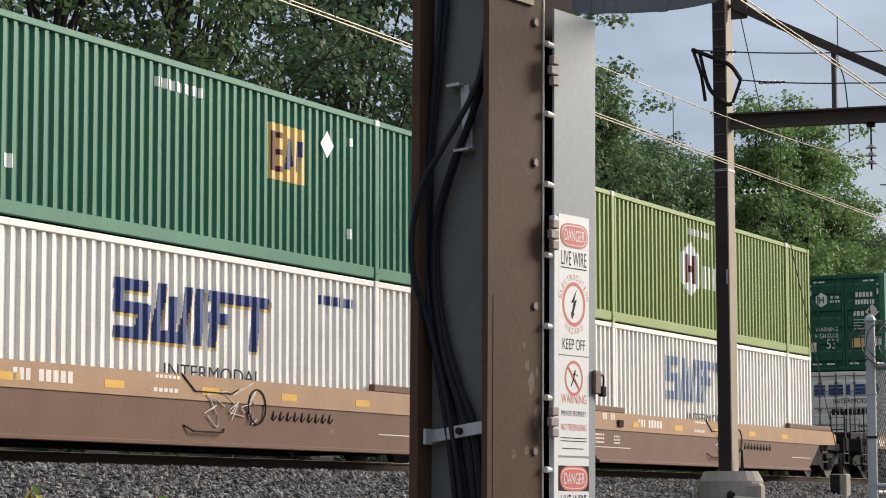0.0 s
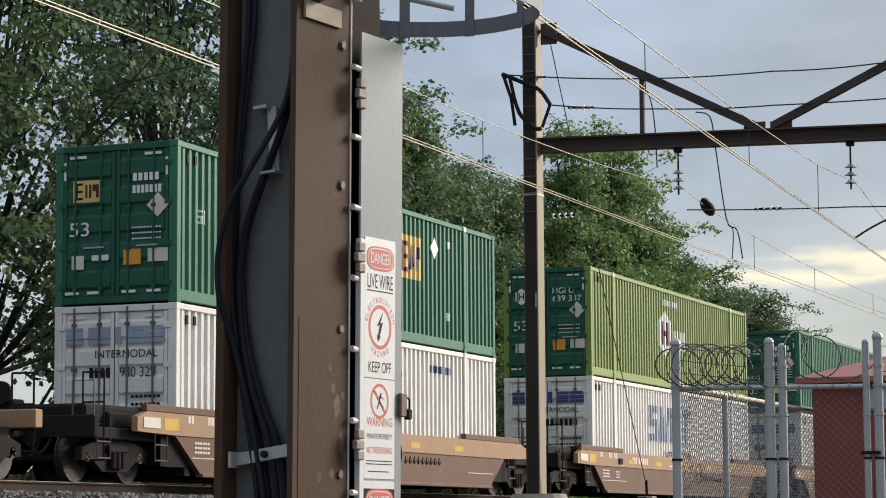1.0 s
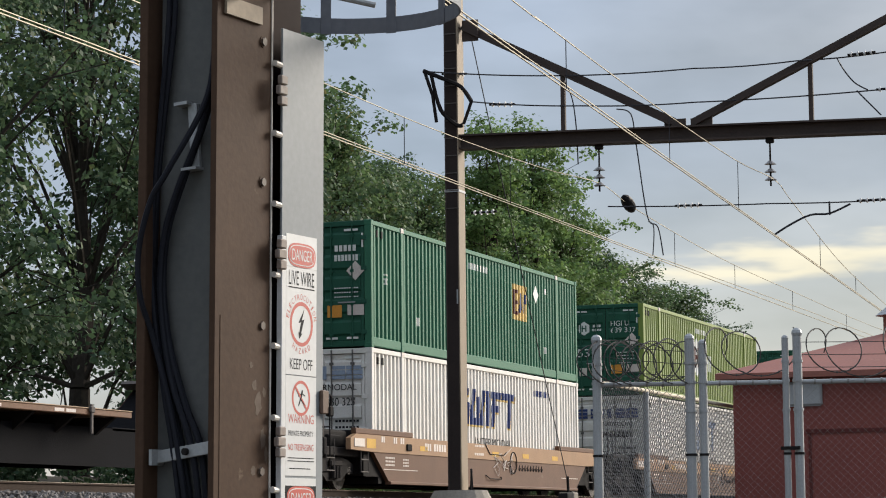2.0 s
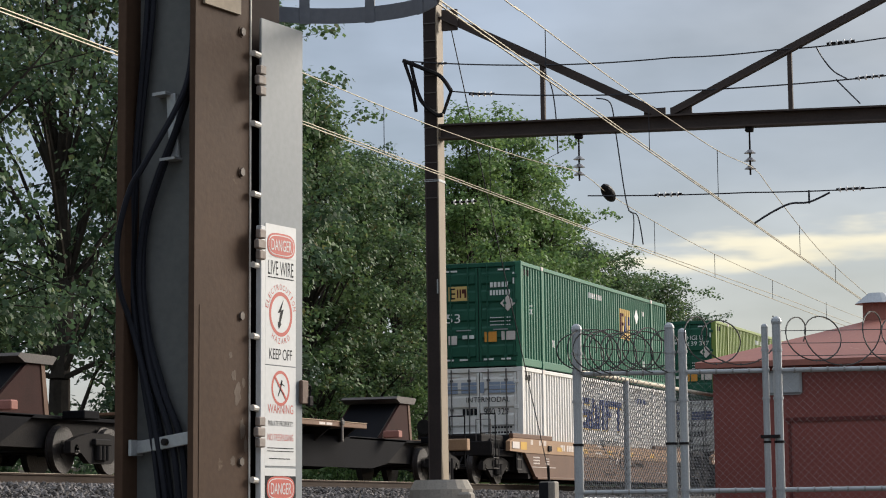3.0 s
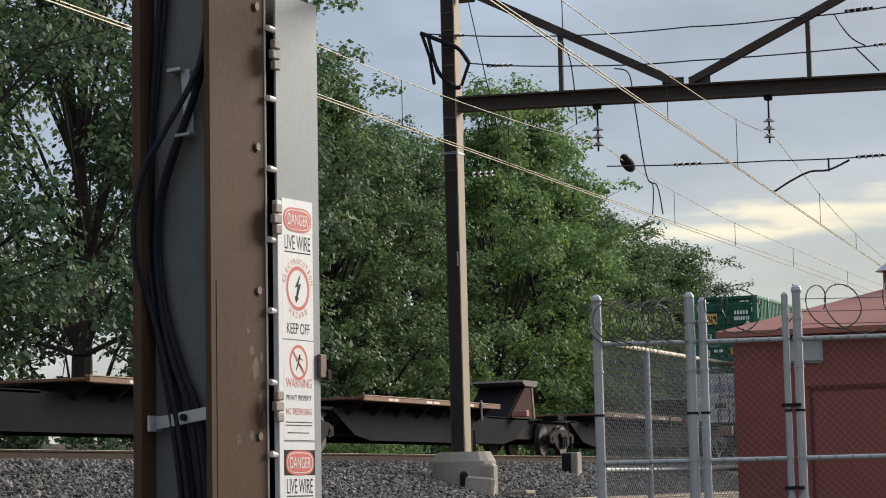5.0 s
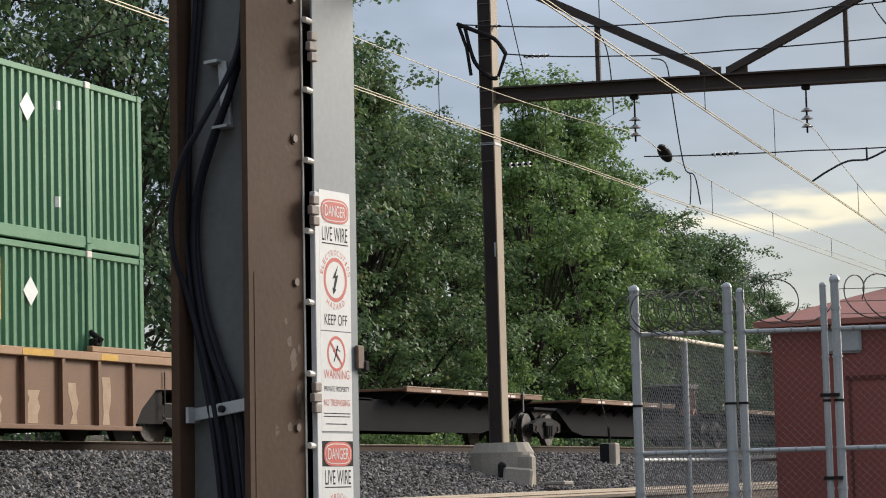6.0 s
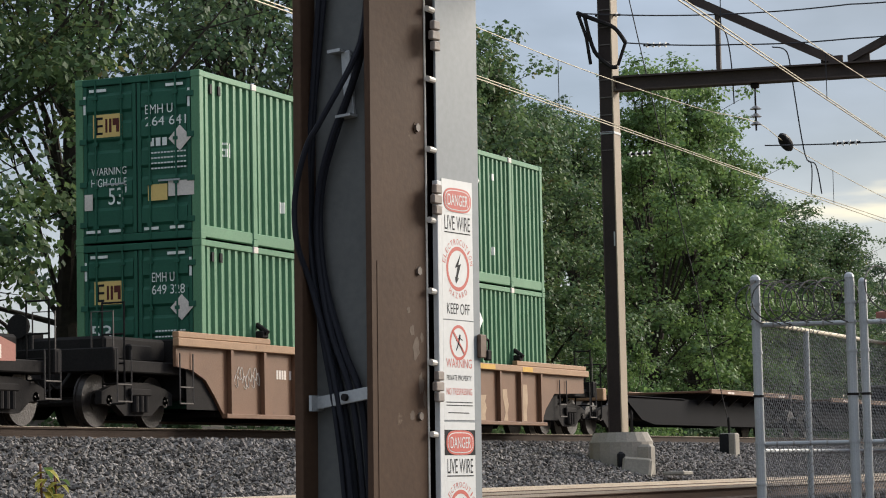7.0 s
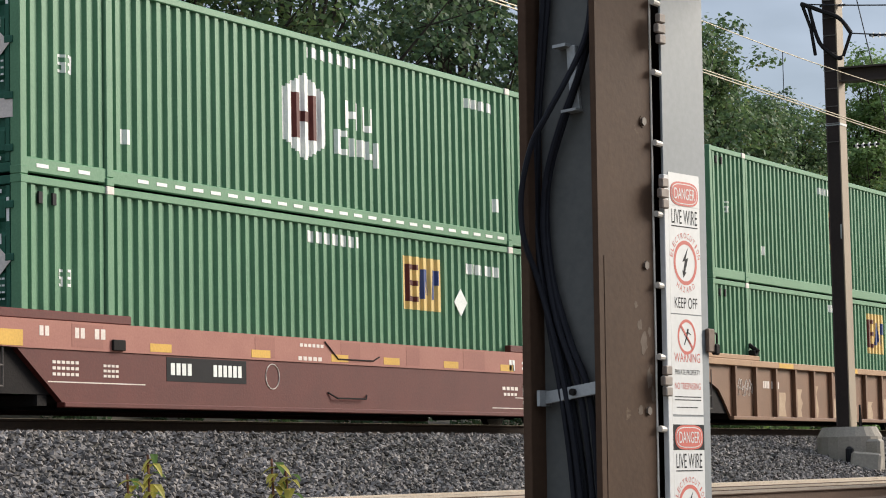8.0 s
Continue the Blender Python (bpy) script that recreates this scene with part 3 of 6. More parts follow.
def ribbed_well_car(label):
    """Older well car: outside posts, tan panels and a heavy yellow-brown top chord."""
    c = empty("well_car", label, "railcar", "cars of the train")
    n, top = C_LEN, 1.47
    for y0, y1 in ((-0.1, -0.045), (2.485, 2.54)):
        bm = bmesh.new()
        prism(bm, [(0.6, 0.2), (n - 0.6, 0.2), (n - 0.3, 0.55), (n + 0.25, 0.9), (n + 2.2, 0.95), (n + 2.2, top - 0.1), (-1.05, top - 0.1), (-1.05, 1.0), (-0.5, 0.95), (-0.05, 0.8), (0.3, 0.5)], "y", y0, y1)
        part("side_sheet", bm, BROWNCAR, c)
        s = -1 if y0 < 0 else 1
        ya, yb = sorted((y0 if s < 0 else y1, (y0 if s < 0 else y1) + s * 0.11))
        part("top_chord", boxed(-1.15, n + 2.3, ya, yb, top - 0.14, top, 0.012), TAN, c, "tan top chord")
        part("bottom_chord", boxed(0.5, n - 0.5, ya, yb, 0.16, 0.24, 0.01), BROWNCAR, c)
        for i in range(13):
            px = 0.75 + i * (n - 1.5) / 12
            bm = prism(bmesh.new(), [(px - 0.045, 0.22), (px + 0.045, 0.22), (px + 0.045, top - 0.14), (px - 0.045, top - 0.14)], "y", ya + 0.02, yb - 0.005)
            part("side_post", bm, BROWNCAR, c)
    for px, ln in ((3.3, 0.9), (8.1, 0.5), (11.6, 1.0), (14.2, 0.6)):
        part("paint_patch", boxed(px, px + ln, -0.214, -0.21, top - 0.125, top - 0.02), YELLOW, c, "worn yellow paint on the chord")
    rng = random.Random(12)
    for i in range(12):  # flaking pale paint between the posts
        px = 0.85 + i * (n - 1.5) / 12
        wd = (n - 1.5) / 12 - 0.2
        if i in (0, 1):
            continue
        z, tall = 0.26, rng.uniform(0.5, 1.35)
        x0 = px + rng.uniform(0.0, 0.25) * wd
        x1 = x0 + wd * rng.uniform(0.25, 0.6)
        pts = [(x0, z), (x1, z)]
        pts += [(x1 + rng.uniform(-0.08, 0.08), z + k * 0.15 * tall) for k in range(1, 5)] + [(x0 + rng.uniform(-0.05, 0.1), z + (5 - k) * 0.15 * tall) for k in range(1, 5)]
        part("bare_patch", prism(bmesh.new(), pts, "y", -0.104, -0.1), FLAKE, c, "pale flaking paint patch")
    bm = bmesh.new()
    for i in range(9):
        x, z = 0.95 + 0.1 * i, rng.uniform(0.75, 0.95)
        tube(bm, smooth_path([(x, -0.104, z), (x + 0.1, -0.104, z + 0.12), (x + 0.14, -0.104, z - 0.1), (x + 0.04, -0.104, z - 0.05)], 4), 0.008, 4)
    part("graffiti", bm, PINKW, c, "pale sprayed scribble")
    for i, x in enumerate((2.55, 2.65, 2.75, 2.85, 3.05, 3.15, 3.25, 3.35, 3.45)):
        part("stencil", boxed(x, x + 0.07, -0.104, -0.1, 0.88, 1.04), PINKW, c)
    for xa, xb in ((-1.1, 2.2), (n - 2.2, n + 2.2)):
        part("chord_cap", boxed(xa, xb, -0.18, -0.06, top + 0.003, top + 0.11, 0.015), TAN, c)
    part("floor_pan", boxed(0.6, n - 0.6, 0.1, 2.34, 0.2, 0.275), RUSTDK, c)
    # the same added dark sheets give these arches their shade
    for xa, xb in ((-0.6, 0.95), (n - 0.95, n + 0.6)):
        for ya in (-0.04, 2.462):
            part("arch_shade_sheet", boxed(xa, xb, ya, ya + 0.016, 0.3, 1.0), RUSTDK, c, "dark sheet for the shade inside the wheel arch")
    for px in (1.98, n - 1.98):
        bm = boxed(px - 0.12, px + 0.12, -0.2, -0.05, top + 0.115, top + 0.24, 0.02)
        rod(bm, (px, -0.24, top + 0.2), (px, -0.02, top + 0.36), 0.05, 8)
        part("container_lock", bm, RUSTDK, c)
    end_gear(c, 0.0, -1, top - 0.1, RUSTDK)
    end_gear(c, n, 1, top - 0.1, RUSTDK)
    return c


def spine_car():
    """Three joined spine units: narrow box beam, load platforms, hitch stands."""
    c = empty("spine_car", "empty tan and black spine car with raised trailer hitches", "railcar", "cars of the train")
    zt = 1.25
    part("spine_beam", boxed(-36.0, 21.0, 0.92, 1.52, 0.42, 0.98, 0.03), RUSTDK, c)
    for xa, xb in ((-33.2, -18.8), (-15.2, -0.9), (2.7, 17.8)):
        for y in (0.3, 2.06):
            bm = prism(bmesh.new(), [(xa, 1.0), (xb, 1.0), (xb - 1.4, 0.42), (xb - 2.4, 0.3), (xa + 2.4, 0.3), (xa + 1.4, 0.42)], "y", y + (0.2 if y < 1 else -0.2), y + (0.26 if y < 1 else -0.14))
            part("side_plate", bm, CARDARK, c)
    for xa, xb in ((-27.4, -17.9), (-14.5, -5.0), (4.15, 13.75)):
        part("deck", boxed(xa, xb, 0.02, 2.42, zt - 0.06, zt, 0.01), BROWNCAR, c)
        for y0 in (-0.02, 2.38):
            bm = boxed(xa, xb, y0, y0 + 0.08, zt - 0.09, zt + 0.02, 0.012)
            edge = part("deck_edge", bm, BROWNCAR, c, "rust-streaked brown edge beam")
            part("edge_lip", boxed(xa, xb, y0 - 0.012, y0 + 0.092, zt + 0.021, zt + 0.04, 0.004), FLAKE, edge, "pale flaking top lip")
            if y0 < 0:
                for k, ln in ((0.16, 0.62), (0.42, 0.9), (0.7, 0.75)):
                    x = xa + (xb - xa) * k
                    part("stencil", boxed(x, x + ln * 0.45, y0 - 0.004, y0, zt - 0.065, zt - 0.01), PINKW, c)
                    part("stencil", boxed(x + ln * 0.55, x + ln, y0 - 0.004, y0, zt - 0.065, zt - 0.01), PINKW, c)
        n = 7
        for i in range(n):
            px = xa + 0.4 + i * (xb - xa - 0.8) / (n - 1)
            bm = prism(bmesh.new(), [(0.1, zt - 0.08), (2.34, zt - 0.08), (1.55, 0.55), (0.89, 0.55)], "x", px - 0.05, px + 0.05)
            part("cross_bearer", bm, RUSTDK, c)
        bm = boxed(xb - 1.62, xb - 1.54, -0.06, -0.02, zt - 0.42, zt + 0.1, 0.01)
        block(bm, xb - 1.66, xb - 1.5, -0.075, -0.02, zt - 0.05, zt + 0.06, 0.015)
        part("side_bracket", bm, STEPM, c)
    for xa, xb in ((-34.0, -28.2), (-17.0, -15.0), (-4.6, 3.4), (14.0, 20.6)):
        part("low_deck", boxed(xa, xb, 0.5, 1.94, 0.95, 1.02, 0.01), CARDARK, c)
        bm = prism(bmesh.new(), [(xa, 0.96), (xb, 0.96), (xb - 0.9, 0.45), (xa + 0.9, 0.45)], "y", 0.62, 0.72)
        part("side_web", bm, RUSTDK, c)
    for px in (16.0, -2.6):
        bm = prism(bmesh.new(), [(px, 1.0), (px + 0.1, 1.0), (px + 1.62, 1.88), (px + 1.5, 1.9)], "y", 0.62, 1.82)
        hitch = part("hitch_stand", bm, CARDARK, c)
        for y in (0.56, 1.82):
            bm = prism(bmesh.new(), [(px + 0.05, 0.98), (px + 2.2, 0.98), (px + 2.05, 1.9), (px + 1.55, 1.9)], "y", y, y + 0.06)
            part("hitch_cheek", bm, HITCHRED, hitch, "dark red side sheet")
            bm = prism(bmesh.new(), [(px + 2.15, 0.98), (px + 2.3, 0.98), (px + 2.13, 1.9), (px + 2.0, 1.9)], "y", y - 0.02, y + 0.08)
            part("hitch_leg", bm, BROWNDK, hitch)
        bm = prism(bmesh.new(), [(px + 1.1, 2.0), (px + 1.35, 1.9), (px + 2.35, 1.9), (px + 2.5, 2.03), (px + 2.4, 2.06), (px + 1.2, 2.06)], "y", 0.5, 1.94)
        part("hitch_plate", bm, STEPM, hitch, "worn grey steel top plate")
        part("stop_block", boxed(px + 0.15, px + 0.4, 0.1, 0.5, 1.03, 1.2, 0.02), ROSE, c, "faded red end block")
        part("end_box", boxed(px + 2.5, px + 3.1, -0.04, 0.4, 0.95, 1.1, 0.02), CARDARK, c)
    for px in (-35.0, -17.0, 0.9, 19.6):
        truck(c, px)
    for s, px in ((-1, -36.0), (1, 21.0)):
        bm = boxed(min(px, px + s * 1.0), max(px, px + s * 1.0), 1.08, 1.36, 0.7, 0.96, 0.04)
        part("coupler", bm, RUSTDK, c)
        part("end_sill", boxed(px - 0.12, px + 0.12, 0.0, 2.44, 0.82, 1.12, 0.02), TAN, c)
        bm = bmesh.new()
        rod(bm, (px, 0.1, 0.4), (px, 0.1, 1.7), 0.02, 6)
        rod(bm, (px, 0.5, 0.4), (px, 0.5, 1.7), 0.02, 6)
        for z in (0.45, 0.8, 1.2, 1.7):
            rod(bm, (px, 0.1, z), (px, 0.5, z), 0.018, 6)
        part("ladder", bm, RUSTDK, c)
    return c


TRAIN = []  # thing, its place along the train at the start, its height


def put_on_train(ob, x, z):
    TRAIN.append((ob, x, z))
    return ob


LOW, HIGH = 5.634 - 2.9, 5.634
A_X, O_X, N_X, V_X, B_X = 25.6, 49.04, 72.5, -56.1, -79.85

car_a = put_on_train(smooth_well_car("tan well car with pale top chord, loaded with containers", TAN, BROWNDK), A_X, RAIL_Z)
put_on_train(spine_car(), 0.0, RAIL_Z)
put_on_train(ribbed_well_car("brown ribbed well car with tan top chord and peeling paint"), V_X, RAIL_Z)
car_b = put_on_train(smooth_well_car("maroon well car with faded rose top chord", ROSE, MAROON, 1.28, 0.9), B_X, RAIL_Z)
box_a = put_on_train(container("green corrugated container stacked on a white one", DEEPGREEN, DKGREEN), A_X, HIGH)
white_a = put_on_train(container("white corrugated container in a tan well car", WHITE, WHITE), A_X, LOW)
box_o = put_on_train(container("olive green container with dark green doors, stacked on white", OLIVE, DKGREEN), O_X, HIGH)
white_o = put_on_train(container("white corrugated container under an olive green one", WHITE, WHITE), O_X, LOW)
box_n = put_on_train(container("dark green container stacked on a white one", DEEPGREEN, DKGREEN), N_X, HIGH)
white_n = put_on_train(container("white corrugated container under a dark green one", WHITE, WHITE), N_X, LOW)
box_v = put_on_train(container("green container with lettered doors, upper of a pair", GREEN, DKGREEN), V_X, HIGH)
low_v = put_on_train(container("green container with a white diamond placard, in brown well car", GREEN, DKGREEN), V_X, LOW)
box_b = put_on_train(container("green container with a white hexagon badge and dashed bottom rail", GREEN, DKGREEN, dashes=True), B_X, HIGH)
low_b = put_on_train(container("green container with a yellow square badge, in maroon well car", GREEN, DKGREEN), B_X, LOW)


# ---------------------------------------------------------------- markings on the containers
PANELS = ((0.14, 1.90), (2.06, C_LEN - 2.06), (C_LEN - 1.90, C_LEN - 0.14))


def rib_line(x):
    """Depth of the corrugated side at x, and the next bend after x."""
    for a, b in PANELS:
        if a <= x < b:
            n = max(1, round((b - a) / 0.252))
            p = (b - a) / n
            i, u = divmod((x - a) / p, 1.0)
            knots = ((0.0, 0.062), (0.36, 0.062), (0.5, 0.012), (0.86, 0.012), (1.0, 0.062))
            for (u0, d0), (u1, d1) in zip(knots, knots[1:]):
                if u0 <= u < u1 - 1e-9:
                    return d0 + (d1 - d0) * (u - u0) / (u1 - u0), a + (i + u1) * p
            return 0.062, a + (i + 1.001) * p
    return -0.03, x + 0.2


def painted(thing, name, mat, boxes, lift=0.004, label=""):
    """Paint on the ribs of a side: boxes of x0, x1, z0, z1 and a lean, following the corrugation."""
    bm = bmesh.new()
    for k, (x0, x1, z0, z1, lean) in enumerate(boxes):
        proud = lift + 0.0005 * (k % 7)  # strokes that cross lie over one another
        rows = max(1, round((z1 - z0) / 0.1)) if lean else 1
        for r in range(rows):
            za, zb = z0 + (z1 - z0) * r / rows, z0 + (z1 - z0) * (r + 1) / rows
            s = lean * ((za + zb) / 2 - z0)
            x, end = x0 + s, x1 + s
            while x < end - 1e-4:
                d0, nxt = rib_line(x + 1e-5)
                nx = min(nxt, end)
                d1 = rib_line(nx - 1e-5)[0]
                bm.faces.new([bm.verts.new(v) for v in ((x, d0 - proud, za), (nx, d1 - proud, za), (nx, d1 - proud, zb), (x, d0 - proud, zb))])
                x = nx
    return part(name, bm, mat, thing, label)


def digits(text, x, z, w, h):
    """Seven-stroke numerals as boxes, for stencilled sizes."""
    strokes = {"5": "afgcd", "3": "abgcd"}
    t = h * 0.16
    out = []
    for i, ch in enumerate(text):
        a = x + i * w * 1.35
        place = {"a": (a, a + w, z + h - t, z + h), "g": (a, a + w, z + h / 2 - t / 2, z + h / 2 + t / 2), "d": (a, a + w, z, z + t),
                 "f": (a, a + t, z + h / 2, z + h), "b": (a + w - t, a + w, z + h / 2, z + h), "c": (a + w - t, a + w, z, z + h / 2)}
        out += [(*place[k], 0) for k in strokes[ch]]
    return out


def bars(x0, x1, z0, z1, n):
    """A line of writing too small to read."""
    w = (x1 - x0) / n
    return [(x0 + i * w, x0 + (i + 0.68) * w, z0, z1, 0) for i in range(n)]


def square_badge(thing, x0, x1, z0, z1):
    """Yellow square badge with a dark comb and blue uprights."""
    w, h = x1 - x0, z1 - z0
    b = painted(thing, "badge", YELLOWSIGN, [(x0, x1, z0, z1, 0)], 0.004, "yellow square badge")
    dark = [(x0 + 0.07 * w, x0 + 0.17 * w, z0 + 0.15 * h, z1 - 0.15 * h, 0)]
    dark += [(x0 + 0.17 * w, x0 + 0.38 * w, z0 + k * h, z0 + (k + 0.1) * h, 0) for k in (0.15, 0.45, 0.75)]
    painted(thing, "badge_bars", MAROON, dark, 0.008, "dark bars on the badge")
    blue = [(x0 + 0.46 * w, x0 + 0.55 * w, z0 + 0.22 * h, z1 - 0.22 * h, 0.1), (x0 + 0.6 * w, x0 + 0.68 * w, z0 + 0.3 * h, z1 - 0.22 * h, -0.1), (x0 + 0.72 * w, x0 + 0.8 * w, z0 + 0.22 * h, z1 - 0.22 * h, 0.1), (x0 + 0.8 * w, x0 + 0.92 * w, z0 + 0.5 * h, z1 - 0.22 * h, 0)]
    painted(thing, "badge_bars", BLUE, blue, 0.008, "blue bars on the badge")


def rhomb(thing, x, z, rx, rz, mat=MARK):
    bm = prism(bmesh.new(), [(x - rx, z), (x, z - rz), (x + rx, z), (x, z + rz)], "y", 0.002, 0.010)
    part("placard", bm, mat, thing, "white diamond placard")


def hexagon(thing, x0, x1, z0, z1, dark):
    """White hexagon badge with two uprights and a bar."""
    rows, w, h = 36, x1 - x0, z1 - z0
    xs = (x0 + x1) / 2
    boxes = []
    for i in range(rows):
        u = (i + 0.5) / rows
        k = min(1.0, u / 0.22, (1 - u) / 0.22)
        boxes.append((xs - w / 2 * k, xs + w / 2 * k, z0 + h * i / rows, z0 + h * (i + 1) / rows, 0))
    painted(thing, "badge", MARK, boxes, 0.004, "white hexagon badge")
    painted(thing, "badge_bars", dark, [(xs - 0.27 * w, xs - 0.1 * w, z0 + 0.24 * h, z1 - 0.24 * h, 0), (xs + 0.1 * w, xs + 0.27 * w, z0 + 0.24 * h, z1 - 0.24 * h, 0), (xs - 0.1 * w, xs + 0.1 * w, z0 + 0.44 * h, z0 + 0.56 * h, 0)], 0.008, "red bars on the badge")


def slanted_badge(thing, x0, x1, z0, z1, ink=None):
    """Row of bold slanted blue blocks over a yellow offset shadow."""
    w, h = x1 - x0, z1 - z0
    t = 0.2
    def block_row(dx, dz):
        o = []
        u = w * 0.19
        ox = x0 + dx
        zz = z0 + dz
        for a, b, c, d in ((0, 1, 0.8, 1), (0, 0.34, 0.5, 1), (0, 1, 0.42, 0.62), (0.66, 1, 0.0, 0.6), (0, 1, 0, t),
                           (1.16, 1.42, 0, 1), (1.16, 2.2, 0, 0.2), (1.6, 1.82, 0, 0.8), (1.98, 2.22, 0, 1),
                           (2.4, 2.66, 0, 1), (2.86, 3.12, 0, 1), (2.86, 3.7, 0.8, 1), (2.86, 3.55, 0.42, 0.62), (3.78, 4.95, 0.8, 1), (4.22, 4.5, 0, 0.8)):
            o.append((ox + a * u, ox + b * u, zz + c * h, zz + d * h, 0.18))
        return o
    painted(thing, "badge_shadow", PINKW if ink else YELLOWSIGN, block_row(0.03, -0.05), 0.004, "yellow shadow of the badge")
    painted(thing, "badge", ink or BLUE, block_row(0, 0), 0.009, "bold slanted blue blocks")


YELLOWSIGN = material("yellow badge paint", (0.68, 0.48, 0.17), (0.58, 0.41, 0.15), rough=0.55, bump=0.0)

for box in (box_a, box_v):
    square_badge(box, *((10.35, 11.6, 1.41, 2.36) if box is box_a else (7.55, 8.9, 1.13, 2.06)))
    dx = 12.35 if box is box_a else 12.2
    rhomb(box, dx, 2.22, 0.24, 0.24)
    painted(box, "lettering", MARK, bars(6.9, 8.4, 2.42, 2.58, 13))
    painted(box, "lettering", MARK, bars(13.05, 13.35, 2.3, 2.45, 2) + bars(13.05, 13.3, 0.66, 0.84, 2))
    painted(box, "lettering", MARK, bars(3.0, 3.3, 0.7, 0.9, 1) + digits("53", 0.9, 1.5, 0.14, 0.25))
slanted_badge(white_a, 5.75, 10.7, 1.4, 2.3)
painted(white_a, "lettering", BLUE, bars(12.1, 13.4, 2.34, 2.5, 9))
hexagon(box_o, 6.4, 7.6, 0.95, 2.25, MAROON)
painted(box_o, "lettering", MARK, bars(7.9, 9.1, 1.2, 1.75, 4) + bars(6.9, 8.4, 2.42, 2.58, 13))
slanted_badge(white_o, 5.19, 9.7, 1.36, 2.36, BLUEFADE)
square_badge(low_v, 10.06, 11.4, 1.6, 2.6)
painted(low_v, "lettering", MARK, bars(7.26, 8.82, 2.5, 2.68, 13))
rhomb(low_v, 12.25, 2.1, 0.24, 0.24)
hexagon(box_b, 6.56, 7.89, 0.9, 2.28, MAROON)
painted(box_b, "lettering", MARK, [(8.45, 8.58, 1.55, 2.0, 0), (8.78, 8.9, 1.55, 2.0, 0), (8.58, 8.78, 1.72, 1.84, 0), (9.0, 9.3, 1.55, 1.66, 0), (9.0, 9.1, 1.6, 1.95, 0), (9.25, 9.35, 1.6, 1.95, 0), (8.15, 8.28, 1.1, 1.5, 0), (8.28, 8.5, 1.1, 1.2, 0), (8.28, 8.5, 1.4, 1.5, 0), (8.62, 8.72, 1.1, 1.4, 0), (8.8, 9.02, 1.12, 1.4, 0), (9.1, 9.2, 1.1, 1.4, 0), (9.2, 9.32, 1.1, 1.2, 0), (9.4, 9.5, 0.98, 1.4, 0)], 0.004, "white badge strokes")
painted(box_b, "lettering", MARK, digits("53", 0.89, 1.47, 0.14, 0.25) + bars(7.31, 8.85, 2.55, 2.72, 12) + bars(12.63, 13.72, 2.38, 2.55, 8) + [(2.32, 2.5, 0.64, 0.85, 0), (13.63, 13.8, 0.6, 0.84, 0)])
square_badge(low_b, 10.25, 11.6, 1.6, 2.5)
rhomb(low_b, 12.27, 1.8, 0.24, 0.24)
painted(low_b, "lettering", MARK, digits("53", 0.85, 1.46, 0.14, 0.23) + bars(7.22, 8.85, 2.51, 2.69, 13) + bars(12.49, 13.79, 2.32, 2.5, 9))


def on_door(c, name, mat, boxes, label=""):
    """Stickers and stencils on the door end: boxes of y0, y1, z0, z1."""
    front = -0.008 if "bars" in name else -0.004
    if name in ("label", "reflector"):
        for y0, y1, z0, z1 in boxes:
            part(name, boxed(front, 0.002, y0, y1, z0, z1), mat, c, label)
        return
    bm = bmesh.new()
    for y0, y1, z0, z1 in boxes:
        block(bm, front, 0.002, y0, y1, z0, z1)
    part(name, bm, mat, c, label)


def lettering(text, height, width, mat, parent, at, name="lettering"):
    """Real letters, pressed to a given width, flat in the local x, y plane."""
    cu = bpy.data.curves.new(name, "FONT")
    cu.body, cu.align_x, cu.align_y, cu.size = text, "CENTER", "CENTER", 1.0
    tmp = bpy.data.objects.new("tmp", cu)
    me = bpy.data.meshes.new_from_object(tmp)
    bpy.data.objects.remove(tmp)
    co = np.array([v.co[:] for v in me.vertices])
    lo, hi = co.min(0), co.max(0)
    k = np.array((width / (hi[0] - lo[0]), height / (hi[1] - lo[1]), 1))
    for v, c in zip(me.vertices, (co - (lo + hi) / 2) * k):
        v.co = c
    me.materials.clear()
    me.materials.append(mat)
    ob = new(name, me)
    ob.parent = parent
    ob.matrix_basis = at
    return ob


def door_text(c, text, y0, y1, z0, z1, mat=MARK):
    """Letters on the door end, read from behind the train."""
    m = Matrix.Translation((-0.006, (y0 + y1) / 2, (z0 + z1) / 2)) @ Matrix(((0, 0, -1, 0), (-1, 0, 0, 0), (0, 1, 0, 0), (0, 0, 0, 1)))
    return lettering(text, z1 - z0, y1 - y0, mat, c, m)


for box, mid in ((white_a, 8.65), (white_o, 8.1)):
    lettering("INTERMODAL", 0.22, 2.95, BLACK, box, pose(mid, 0.009, 0.98, 90, 0, 0))


def door_bars(y0, y1, z0, z1, n):
    w = (y1 - y0) / n
    return [(y0 + i * w, y0 + (i + 0.7) * w, z0, z1) for i in range(n)]


